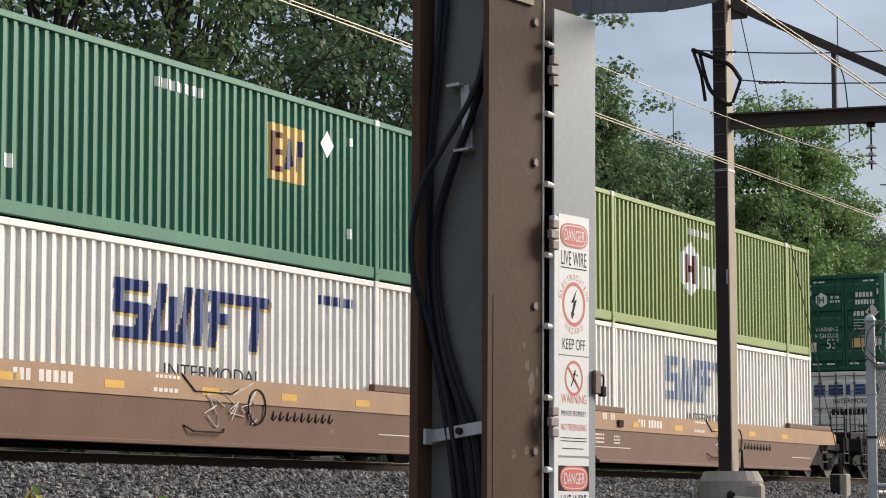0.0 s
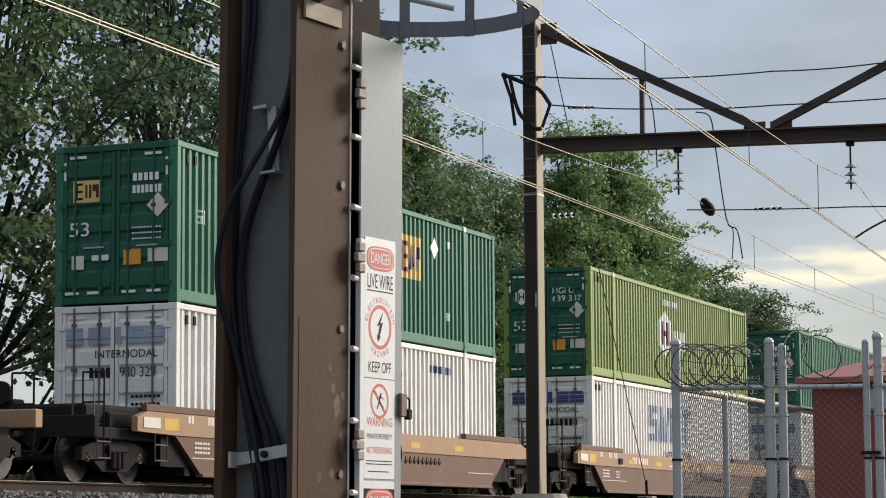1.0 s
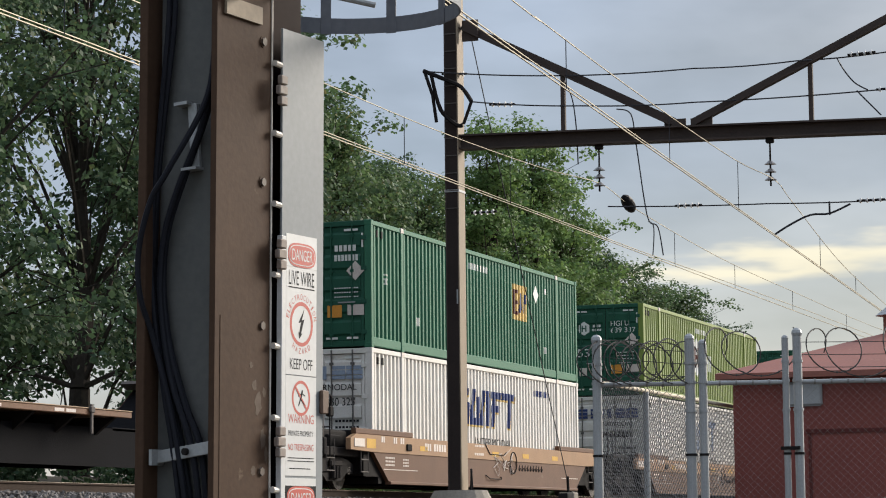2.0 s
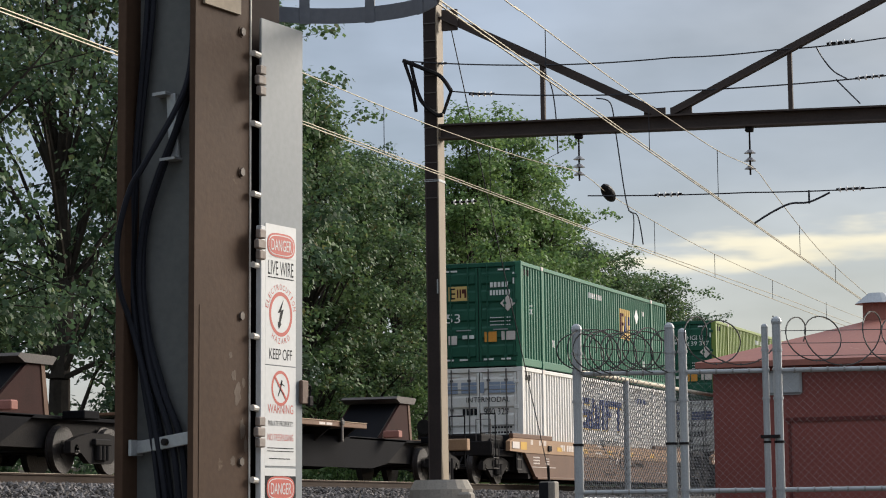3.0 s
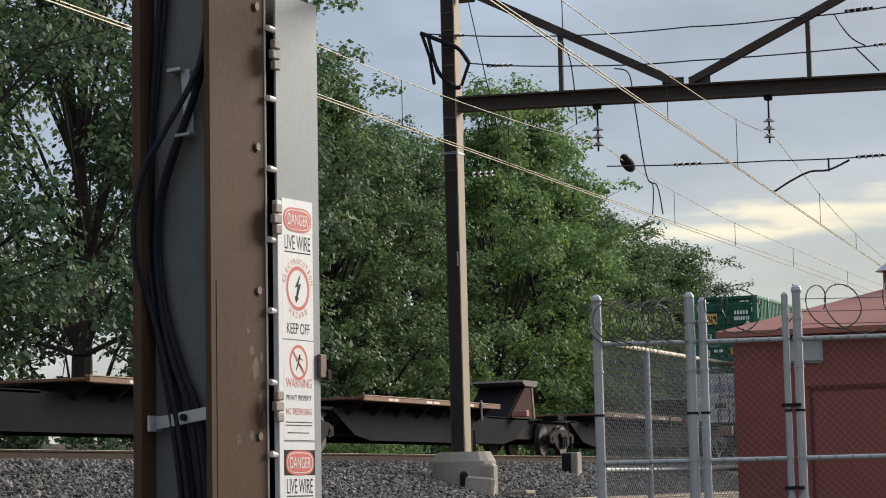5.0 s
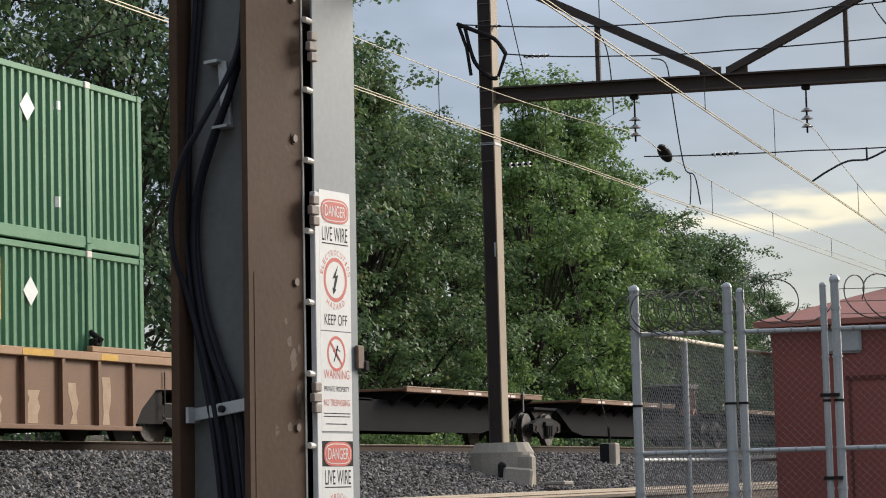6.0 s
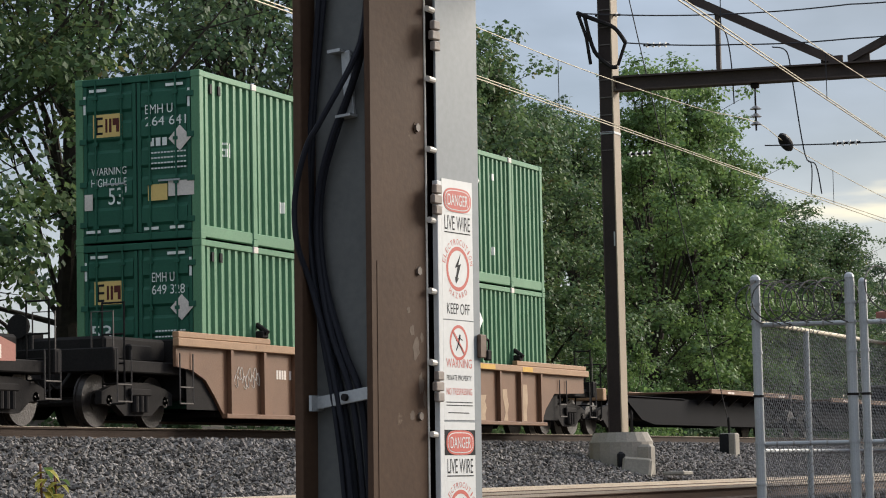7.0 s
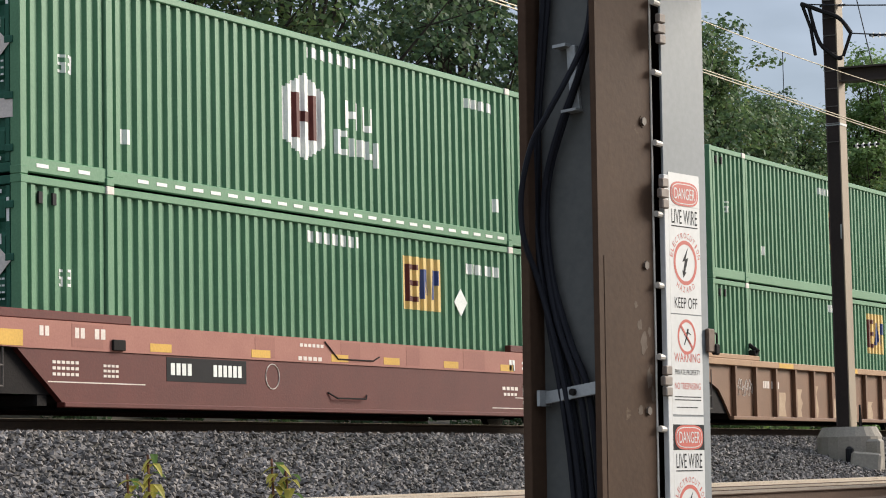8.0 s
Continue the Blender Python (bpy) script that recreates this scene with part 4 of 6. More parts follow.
def door_badge(c, y0, y1, z0, z1):
    w, h = y1 - y0, z1 - z0
    on_door(c, "badge", YELLOWSIGN, [(y0, y1, z0, z1)], "pale yellow badge")
    bm = bmesh.new()
    for a, b, d, e in ((0.84, 0.92, 0.12, 0.88), (0.66, 0.84, 0.12, 0.22), (0.66, 0.84, 0.45, 0.55), (0.66, 0.84, 0.78, 0.88)):
        block(bm, -0.008, -0.004, y0 + a * w, y0 + b * w, z0 + d * h, z0 + e * h)
    part("badge_bars", bm, BLACK, c)
    bm = bmesh.new()
    for a, b, d, e in ((0.5, 0.57, 0.2, 0.8), (0.36, 0.44, 0.2, 0.8), (0.1, 0.2, 0.2, 0.8), (0.2, 0.32, 0.5, 0.8)):
        block(bm, -0.008, -0.004, y0 + a * w, y0 + b * w, z0 + d * h, z0 + e * h)
    part("badge_bars", bm, MAROON, c)


def door_diamond(c, y, z, r, mat=PINKW):
    bm = prism(bmesh.new(), [(y - r, z), (y, z - r), (y + r, z), (y, z + r)], "x", -0.016, -0.008)
    part("placard", bm, mat, c, "pale diamond placard")


def green_doors(c, extra, square=True, marks=()):
    if square:
        door_badge(c, 1.5, 2.08, 1.86, 2.26)
    else:
        part("badge", prism(bmesh.new(), [(1.92 + 0.2 * math.sin(k * math.tau / 6), 2.15 + 0.22 * math.cos(k * math.tau / 6)) for k in range(6)], "x", -0.006, 0.0), MARK, c, "white hexagon badge")
        on_door(c, "badge_bars", DKGREEN, [(1.96, 2.0, 2.05, 2.25), (1.84, 1.88, 2.05, 2.25), (1.88, 1.96, 2.13, 2.17)])
        on_door(c, "lettering", MARK, door_bars(1.38, 1.66, 2.18, 2.26, 3) + door_bars(1.36, 1.68, 2.06, 2.13, 4))
    if marks:
        for (text, y0, y1), z in zip(marks, (2.2, 1.99)):
            door_text(c, text, y0, y1, z, z + 0.16)
    else:
        on_door(c, "lettering", MARK, door_bars(0.35, 0.9, 2.2, 2.34, 5) + door_bars(0.3, 0.9, 1.98, 2.12, 7))
    door_diamond(c, 0.36, 1.75, 0.22)
    on_door(c, "reflector", MARK, [(y, y + 0.28, 0.2, 0.25) for y in (0.3, 0.8, 1.5, 1.95)], "red and white reflective strip")
    if extra:
        door_text(c, "WARNING", 1.42, 2.12, 1.2, 1.33)
        door_text(c, "HIGH CUBE", 1.42, 2.12, 1.0, 1.14)
        door_text(c, "53'", 1.42, 1.78, 0.68, 0.98)
        on_door(c, "label", YELLOWSIGN, [(0.62, 1.0, 0.7, 0.98)], "yellow warning label")
        on_door(c, "label", PINKW, [(0.1, 0.6, 0.76, 1.02), (2.1, 2.26, 0.6, 0.88)], "pale paper label")
        on_door(c, "lettering", MARK, door_bars(0.62, 1.0, 1.64, 1.78, 3) + [b for k in range(4) for b in door_bars(0.25, 0.95, 1.24 + 0.09 * k, 1.265 + 0.09 * k, 11)])
    else:
        door_text(c, "53", 1.75, 2.15, 1.25, 1.5)
        on_door(c, "label", ORANGE, [(0.7, 1.05, 0.7, 0.98)], "orange warning label")
        on_door(c, "label", PINKW, [(0.16, 0.56, 0.74, 0.98), (1.85, 2.1, 0.65, 0.9)], "pale paper label")
        on_door(c, "lettering", MARK, [b for k in range(3) for b in door_bars(0.3, 0.9, 1.15 + 0.1 * k, 1.175 + 0.1 * k, 10)] + door_bars(1.35, 1.75, 0.8, 0.9, 2))


DOOR_MARKS = {
    box_v.name: (("EMH U", 0.5, 1.04), ("264 641", 0.24, 1.04)),
    low_v.name: (("EMH U", 0.5, 0.94), ("649 328", 0.3, 0.94)),
    box_o.name: (("HGI U", 0.45, 1.04), ("639 337", 0.24, 1.04)),
}
for c, extra in ((box_a, False), (box_o, False), (box_v, True), (low_v, False), (box_b, True), (low_b, True), (box_n, True)):
    green_doors(c, extra, c not in (box_o, box_n), DOOR_MARKS.get(c.name, ()))
for c in (white_a, white_o, white_n):
    bm = bmesh.new()
    w = 0.38
    for i, (a, b) in enumerate(((2.2, 1.85), (1.75, 1.3), (1.2, 1.08), (0.95, 0.62), (0.6, 0.2))):
        for z0, z1 in ((2.42, 2.5), (2.2, 2.28), (2.3, 2.4)) if i != 2 else ((2.2, 2.5),):
            block(bm, -0.006, -0.002, min(a, b), max(a, b), z0, z1)
    part("badge", bm, BLUEFADE if c is white_a else BLUE, c, "faded blue block badge")
    door_text(c, "INTERMODAL", 0.35, 1.6, 1.95, 2.09, BLACK)
    if c is white_a:
        door_text(c, "950 325", 0.4, 1.1, 1.6, 1.78, BLACK)
        on_door(c, "lettering", BLACK, door_bars(1.3, 1.75, 1.6, 1.78, 4))
    else:
        on_door(c, "lettering", BLACK, door_bars(0.4, 1.7, 1.6, 1.78, 10))
    on_door(c, "lettering", BLACK, [b for k in range(3) for b in door_bars(0.3, 0.9, 0.95 + 0.14 * k, 1.0 + 0.14 * k, 7)])


# ---------------------------------------------------------------- markings on the cars
def on_car(car, name, mat, boxes, y, label=""):
    """Paint on a car's flat side: x0, x1, z0, z1."""
    bm = bmesh.new()
    for x0, x1, z0, z1 in boxes:
        block(bm, x0, x1, y - 0.004, y, z0, z1)
    return part(name, bm, mat, car, label)


def row(x0, x1, z0, z1, n):
    w = (x1 - x0) / n
    return [(x0 + i * w, x0 + (i + 0.7) * w, z0, z1) for i in range(n)]


def dress_car(car, number_plate):
    for x in (2.7, 5.3, 7.6, 9.25, 11.3, 13.4) if number_plate else (2.7, 5.3, 8.0, 10.5, 13.1):
        on_car(car, "reflector", YELLOW, [(x, x + 0.52, 0.935, 1.05)], -0.16, "yellow reflective stripe")
    bm = tube(bmesh.new(), [(7.4, -0.17, 1.24), (7.8, -0.17, 0.98), (8.9, -0.17, 0.98), (9.1, -0.17, 1.05)], 0.012, 5)
    part("grab_iron", bm, RUSTDK, car)
    bm = tube(bmesh.new(), [(7.5, -0.15, 0.45), (7.7, -0.2, 0.36), (8.6, -0.2, 0.36), (8.7, -0.15, 0.42)], 0.014, 5)
    part("grab_iron", bm, RUSTDK, car)
    part("junction_box", boxed(1.79, 2.08, -0.2, -0.16, 0.92, 1.07, 0.01), RUSTDK, car)
    on_car(car, "stencil", PINKW, row(0.2, 0.44, 1.07, 1.2, 2) + row(0.97, 1.22, 1.06, 1.2, 2) + row(1.41, 1.69, 1.06, 1.2, 2) + row(6.67, 7.4, 1.14, 1.19, 6) + row(6.62, 7.35, 0.93, 0.99, 5), -0.16)
    on_car(car, "stencil", PINKW, [r for k in range(3) for r in row(0.5, 1.1, 0.55 + 0.08 * k, 0.59 + 0.08 * k, 6)] + [r for k in range(3) for r in row(1.63, 2.0, 0.55 + 0.07 * k, 0.585 + 0.07 * k, 4)], -0.14)
    on_car(car, "stripe", PINKW, [(0.4, 2.6, 0.46, 0.475), (14.0, 15.6, 0.46, 0.475)], -0.14)
    part("data_panel", boxed(-1.45, -0.85, -0.175, -0.16, 0.94, 1.12), PINKW, car, "white data panel in a dark frame")
    part("end_reflector", boxed(-0.7, -0.15, -0.166, -0.16, 0.92, 1.13), YELLOW, car)
    if number_plate:
        for x, ln in ((0.9, 0.7), (5.4, 0.55), (7.9, 0.6), (10.0, 0.45), (12.0, 0.8)):
            on_car(car, "repaint", ROSEDK, [(x, x + ln, 0.94, 1.25)], -0.159, "darker repainted square on the chord")
        on_car(car, "stencil", PINKW, [b[:4] for b in digits("53", 14.3, 0.36, 0.2, 0.34)] + row(13.5, 14.15, 0.6, 0.66, 4) + row(13.55, 14.1, 0.5, 0.55, 4) + [(13.1, 15.7, 0.27, 0.285)], -0.14)
        on_car(car, "stencil", MARK, row(13.75, 14.0, 0.95, 1.14, 2) + row(14.25, 14.75, 1.08, 1.12, 4) + row(14.25, 14.75, 0.98, 1.02, 4) + row(14.9, 15.1, 1.0, 1.14, 1) + row(15.3, 15.55, 1.0, 1.14, 2) + row(15.75, 16.25, 0.95, 1.15, 3), -0.16)
        part("end_reflector", boxed(16.35, 16.75, -0.166, -0.16, 0.95, 1.16), YELLOW, car)
        part("data_panel", boxed(16.95, 17.45, -0.175, -0.16, 0.96, 1.16), PINKW, car, "white data panel in a dark frame")
        on_car(car, "number_panel", BLACK, [(3.12, 5.18, 0.53, 0.87)], -0.14, "black number panel")
        on_car(car, "stencil", MARK, row(3.22, 3.78, 0.62, 0.79, 4) + row(4.3, 5.08, 0.62, 0.79, 6), -0.145)
        bm = bmesh.new()
        tube(bm, [(5.9 + 0.19 * math.cos(a * 0.3927), -0.146, 0.66 + 0.19 * math.sin(a * 0.3927)) for a in range(17)], 0.008, 4)
        part("ring_mark", bm, PINKW, car)
    else:
        on_car(car, "stencil", PINKW, row(3.04, 3.5, 0.95, 1.12, 3) + row(3.65, 4.54, 0.95, 1.12, 5), -0.16)
        rng = random.Random(4)
        bm = bmesh.new()
        for i in range(14):  # sprayed loops
            x, z = rng.uniform(8.2, 9.6), rng.uniform(0.6, 1.1)
            tube(bm, smooth_path([(x, -0.165, z), (x + rng.uniform(-0.3, 0.3), -0.165, z + rng.uniform(-0.3, 0.3)), (x + rng.uniform(-0.4, 0.4), -0.165, z + rng.uniform(-0.2, 0.2))], 4), 0.008, 4)
        part("graffiti", bm, PINKW, car, "thin pale sprayed scribble")
        bm = bmesh.new()
        tube(bm, [(9.7 + 0.28 * math.cos(a * 0.42), -0.165, 0.8 + 0.28 * math.sin(a * 0.42)) for a in range(16)], 0.016, 4)
        for i in range(9):
            x = 10.2 + i * 0.24
            tube(bm, smooth_path([(x, -0.145, 0.62), (x + 0.08, -0.145, 0.75), (x + 0.05, -0.145, 0.6), (x + 0.18, -0.145, 0.68)], 4), 0.012, 4)
        part("graffiti", bm, RUSTDK, car, "dark sprayed scribble")


dress_car(car_a, False)
dress_car(car_b, True)
for px in (O_X, N_X):
    put_on_train(copy_thing(car_a, pose(0, 0, 0)), px, RAIL_Z)

# ---------------------------------------------------------------- trees
def tree_meshes(seed, height, radius, leaf, count, base):
    """Tapered trunk with forking limbs; crown of many small leaves in clumps with gaps between."""
    rng = random.Random(seed)
    tr = bmesh.new()
    lean = Vector((rng.uniform(-0.04, 0.04), rng.uniform(-0.04, 0.04), 1))
    path = [lean * (height * 0.86 * i / 6) + Vector((rng.uniform(-0.18, 0.18) * (i > 0), rng.uniform(-0.18, 0.18) * (i > 0), 0)) for i in range(7)]
    for i in range(6):
        rod(tr, path[i], path[i + 1], 0.3 * (1 - i / 6.6), 8, 0.3 * (1 - (i + 1) / 6.6))
    clumps = []
    for i in range(46):
        f = base + (1 - base) * (i + rng.random()) / 46
        wide = math.sin(min(1.0, (1.06 - f) / (1.06 - base) * 1.35) * math.pi / 2) * (0.6 + 0.4 * min(1, (f - base) / 0.15 + 0.5))
        a = rng.uniform(0, math.tau)
        d = radius * wide * rng.uniform(0.35, 1.08)
        tip = Vector((math.cos(a) * d, math.sin(a) * d, height * f + rng.uniform(-0.4, 0.4)))
        start = path[min(5, int(f * 0.78 * 6))]
        mid = start.lerp(tip, 0.55) + Vector((0, 0, rng.uniform(-0.2, 0.5)))
        rod(tr, start, mid, 0.075, 5, 0.045)
        rod(tr, mid, tip, 0.045, 5, 0.012)
        clumps.append((tip, rng.uniform(0.8, 1.35)))
        clumps.append((mid.lerp(tip, 0.4) + Vector((rng.uniform(-0.7, 0.7), rng.uniform(-0.7, 0.7), rng.uniform(-0.3, 0.6))), rng.uniform(0.5, 0.95)))
        for q in range(3):
            side = tip + Vector((rng.gauss(0, 0.8), rng.gauss(0, 0.8), rng.gauss(0, 0.6)))
            rod(tr, mid.lerp(tip, 0.6), side, 0.02, 4, 0.006)
            clumps.append((side, rng.uniform(0.4, 0.75)))
    nr = np.random.RandomState(seed)
    tot = sum(r ** 1.7 for _, r in clumps)
    verts, faces = [], []
    for c, r in clumps:
        n = int(count * r ** 1.7 / tot)
        u = nr.normal(size=(n, 3))
        u /= np.linalg.norm(u, axis=1)[:, None]
        u[:, 2] = np.where(u[:, 2] < -0.25, -0.35 * u[:, 2], u[:, 2])
        pos = np.array(c) + u * (r * nr.uniform(0.2, 1.05, n) ** 0.4)[:, None] * np.array((1.05, 1.05, 0.82))
        pos += 0.16 * np.sin(pos[:, [1, 2, 0]] * 5.3 + r * 40)
        # blades face up and outwards on each spray
        up = 1.0 * u + np.array((0, 0, 0.45)) + 0.45 * nr.normal(size=(n, 3))
        a = np.cross(up, nr.normal(size=(n, 3)))
        a /= np.linalg.norm(a, axis=1)[:, None]
        b = np.cross(up, a)
        b /= np.linalg.norm(b, axis=1)[:, None]
        s = leaf * nr.uniform(0.55, 1.3, n)[:, None]
        k = len(verts)
        quads = np.stack([pos, pos + a * s * 0.45 + b * s * 0.42, pos + a * s, pos + a * s * 0.45 - b * s * 0.42], 1).reshape(-1, 3)
        verts += quads.tolist()
        faces += [(k + 4 * i, k + 4 * i + 1, k + 4 * i + 2, k + 4 * i + 3) for i in range(n)]
    return tr, verts, faces


def tree(seed, label, height, radius, leaf, count, base, mat):
    t = empty("tree", label, "tree", "trees behind the track")
    tr, v, f = tree_meshes(seed, height, radius, leaf, count, base)
    part("trunk", tr, BARK, t)
    ob = new("crown", from_lists("crown", v, f, mat))
    ob.parent = t
    return t


def plant_rows():
    kinds = [
        tree(1, "tall dark green leafy tree behind the track", 15.0, 3.6, 0.165, 28000, 0.12, LEAF),
        tree(2, "broad dark leafy tree with sky showing through", 15.0, 4.2, 0.165, 25000, 0.14, LEAFDK),
        tree(3, "full light green leafy tree", 15.0, 4.0, 0.165, 31000, 0.10, LEAFLT),
        tree(4, "slender mid green leafy tree", 15.0, 3.0, 0.165, 24000, 0.14, LEAF),
        tree(9, "open-crowned leafy tree, bright sky between its limbs", 15.0, 4.2, 0.165, 22000, 0.14, LEAFDK),
    ]
    rng = random.Random(8)
    # place along the track, distance behind it, kind, height
    front = [(31, 31.2, 3, 18.5), (37.5, 30.2, 1, 18), (44, 31, 0, 18.5), (49.0, 30.4, 4, 17.5), (58.2, 31, 4, 18.5), (63.5, 30.3, 1, 18.0),
             (69, 31, 0, 16.6), (74, 30.6, 3, 14.2), (78.5, 30.6, 0, 12.6), (84.5, 31, 3, 12.2), (90.5, 30.4, 2, 15.2), (96.5, 30.6, 2, 16.0), (101, 31, 2, 14.4), (105.5, 30.6, 0, 12.4), (113.5, 31, 3, 12.0), (119, 30.6, 0, 11.8), (125, 31, 1, 10.8), (131, 30.6, 3, 9.6)]
    back = [(36, 38.5, 1, 18), (79, 38, 1, 16), (90, 38, 0, 15), (101, 38, 1, 15.5), (112, 38, 0, 15), (122, 38, 1, 14.5), (133, 38, 0, 13)]
    used = set()
    for x, y, k, h in front + back:
        m = pose(x, y, ground_height(x, y) - 0.1, 0, 0, rng.uniform(0, 360))
        t = kinds[k] if k not in used else copy_thing(kinds[k], m)
        used.add(k)
        s = (h - 1.5) / 15.0
        t.matrix_basis = m @ Matrix.Diagonal((0.5 + 0.5 * s, 0.5 + 0.5 * s, s, 1))


plant_rows()


def leaf_heap(name, label, category, seed, mounds, leaf, count, mat, kind=""):
    """Bushy growth from the ground: leaves on many thin stems."""
    nr = np.random.RandomState(seed)
    t = empty(name, label, category) if not kind else None
    stems = bmesh.new()
    verts, faces = [], []
    tot = sum(r * h for _, _, r, h in mounds)
    for x, y, r, h in mounds:
        g = ground_height(x, y)
        n = int(count * r * h / tot)
        if not kind:
            for i in range(7):
                a = nr.uniform(0, 6.28)
                rod(stems, (x, y, g - 0.05), (x + math.cos(a) * r * 0.6, y + math.sin(a) * r * 0.6, g + h * nr.uniform(0.6, 0.95)), 0.03, 5, 0.008)
        sub = [(x + nr.normal() * r * 0.55, y + nr.normal() * r * 0.4, g + h * nr.uniform(0.12, 0.95), nr.uniform(0.25, 0.55) * min(r, h)) for i in range(14)]
        for cx, cy, cz, cr in sub:
            m = n // 14
            u = nr.normal(size=(m, 3))
            u /= np.linalg.norm(u, axis=1)[:, None]
            pos = np.array((cx, cy, cz)) + u * (cr * nr.uniform(0.2, 1.0, m))[:, None]
            pos[:, 2] = np.maximum(pos[:, 2], g + 0.02)
            a = nr.normal(size=(m, 3))
            a /= np.linalg.norm(a, axis=1)[:, None]
            b = np.cross(a, nr.normal(size=(m, 3)))
            b /= np.linalg.norm(b, axis=1)[:, None]
            s = leaf * nr.uniform(0.6, 1.3, m)[:, None]
            k = len(verts)
            verts += np.stack([pos, pos + a * s * 0.5 + b * s * 0.36, pos + a * s, pos + a * s * 0.5 - b * s * 0.36], 1).reshape(-1, 3).tolist()
            faces += [(k + 4 * i, k + 4 * i + 1, k + 4 * i + 2, k + 4 * i + 3) for i in range(m)]
    me = from_lists("foliage", verts, faces, mat)
    if kind:
        stems.free()
        return tagged(new(name, me), label, category, kind=kind)
    part("stem", stems, BARK, t)
    ob = new("foliage", me)
    ob.parent = t
    return t


leaf_heap("shrub", "tall light green shrub beside the freight track", "shrub", 3, [(75.5, 26.6, 1.3, 3.2), (77.0, 26.8, 1.3, 4.3), (78.8, 26.6, 1.2, 3.4), (80.3, 26.9, 0.9, 2.4)], 0.12, 9500, LEAFLT)
leaf_heap("shrub", "low yellow-green shrub at the edge of the woods", "shrub", 4, [(66.5, 26.8, 1.1, 2.1), (68.2, 27.0, 1.2, 2.5), (70.0, 26.8, 1.0, 1.9)], 0.11, 6000, LEAFLT)
rw = random.Random(3)
leaf_heap("weeds", "low green weeds along the edge of the freight track", "weeds", 5, [(22 + i * 1.1 + rw.uniform(-0.4, 0.4), 25.4 + rw.uniform(-0.6, 1.2), rw.uniform(0.5, 0.9), rw.uniform(0.35, 1.0)) for i in range(92)], 0.12, 30000, LEAF, "stuff")
leaf_heap("undergrowth", "shaded undergrowth at the foot of the trees", "undergrowth", 6, [(20 + i * 2.0 + rw.uniform(-0.6, 0.6), 28.4 + rw.uniform(-0.6, 1.5), rw.uniform(0.9, 1.5), rw.uniform(0.8, 1.5) if 8 < i < 27 else rw.uniform(0.8, 1.9)) for i in range(58)], 0.15, 72000, LEAFDK, "stuff")


def weed_plant(x, y, top, seed):
    """Tall roadside weed: reddish stalk, few broad yellowing leaves near the top."""
    rng = random.Random(seed)
    g = ground_height(x, y)
    t = empty("weed_plant", "tall weed with yellowing leaves on a reddish stalk", "weed", "weeds by the yard", at=pose(x, y, g))
    h = top - g
    pts = smooth_path([(0, 0, -0.03), (0.02, 0.02, h * 0.4), (-0.02, 0.0, h * 0.75), (0.0, 0.03, h)], 5)
    part("stalk", tube(bmesh.new(), pts, 0.006, 5), STALK, t)
    for i in range(11):
        z = h - 0.01 - i * 0.017 + rng.uniform(-0.015, 0.015)
        a = i * 2.4 + rng.uniform(-0.4, 0.4)
        ln, wd, dr = rng.uniform(0.045, 0.085), rng.uniform(0.018, 0.03), rng.uniform(0.03, 0.08)
        d, s = Vector((math.cos(a), math.sin(a), 0)), Vector((-math.sin(a), math.cos(a), 0))
        bm = bmesh.new()
        mid = [Vector((0, 0, z)) + d * ln * u + Vector((0, 0, -dr * u * u)) for u in (0, 0.35, 0.7, 1.0)]
        wide = [0.15, 1.0, 0.75, 0.05]
        left = [bm.verts.new(p + s * wd * w + Vector((0, 0, 0.008 * w))) for p, w in zip(mid, wide)]
        mids = [bm.verts.new(p) for p in mid]
        right = [bm.verts.new(p - s * wd * w + Vector((0, 0, 0.008 * w))) for p, w in zip(mid, wide)]
        for k in range(3):
            bm.faces.new((left[k], left[k + 1], mids[k + 1], mids[k]))
            bm.faces.new((mids[k], mids[k + 1], right[k + 1], right[k]))
        part("leaf", bm, LEAFYEL if i % 5 else LEAFLT, t)


STALK = material("reddish dry stalk", (0.16, 0.07, 0.04), rough=0.8, bump=0.0)
for x, y, top, sd in ((9.69, 6.97, 1.62, 1), (9.76, 6.90, 1.71, 2), (10.16, 6.46, 1.68, 3), (10.21, 6.41, 1.62, 4)):
    weed_plant(x, y, top, sd)


# ---------------------------------------------------------------- wire pole, beam and wires
P = Vector((48.9, 17.17, 0))  # foot of the wire pole
BEAM_Z = 9.61


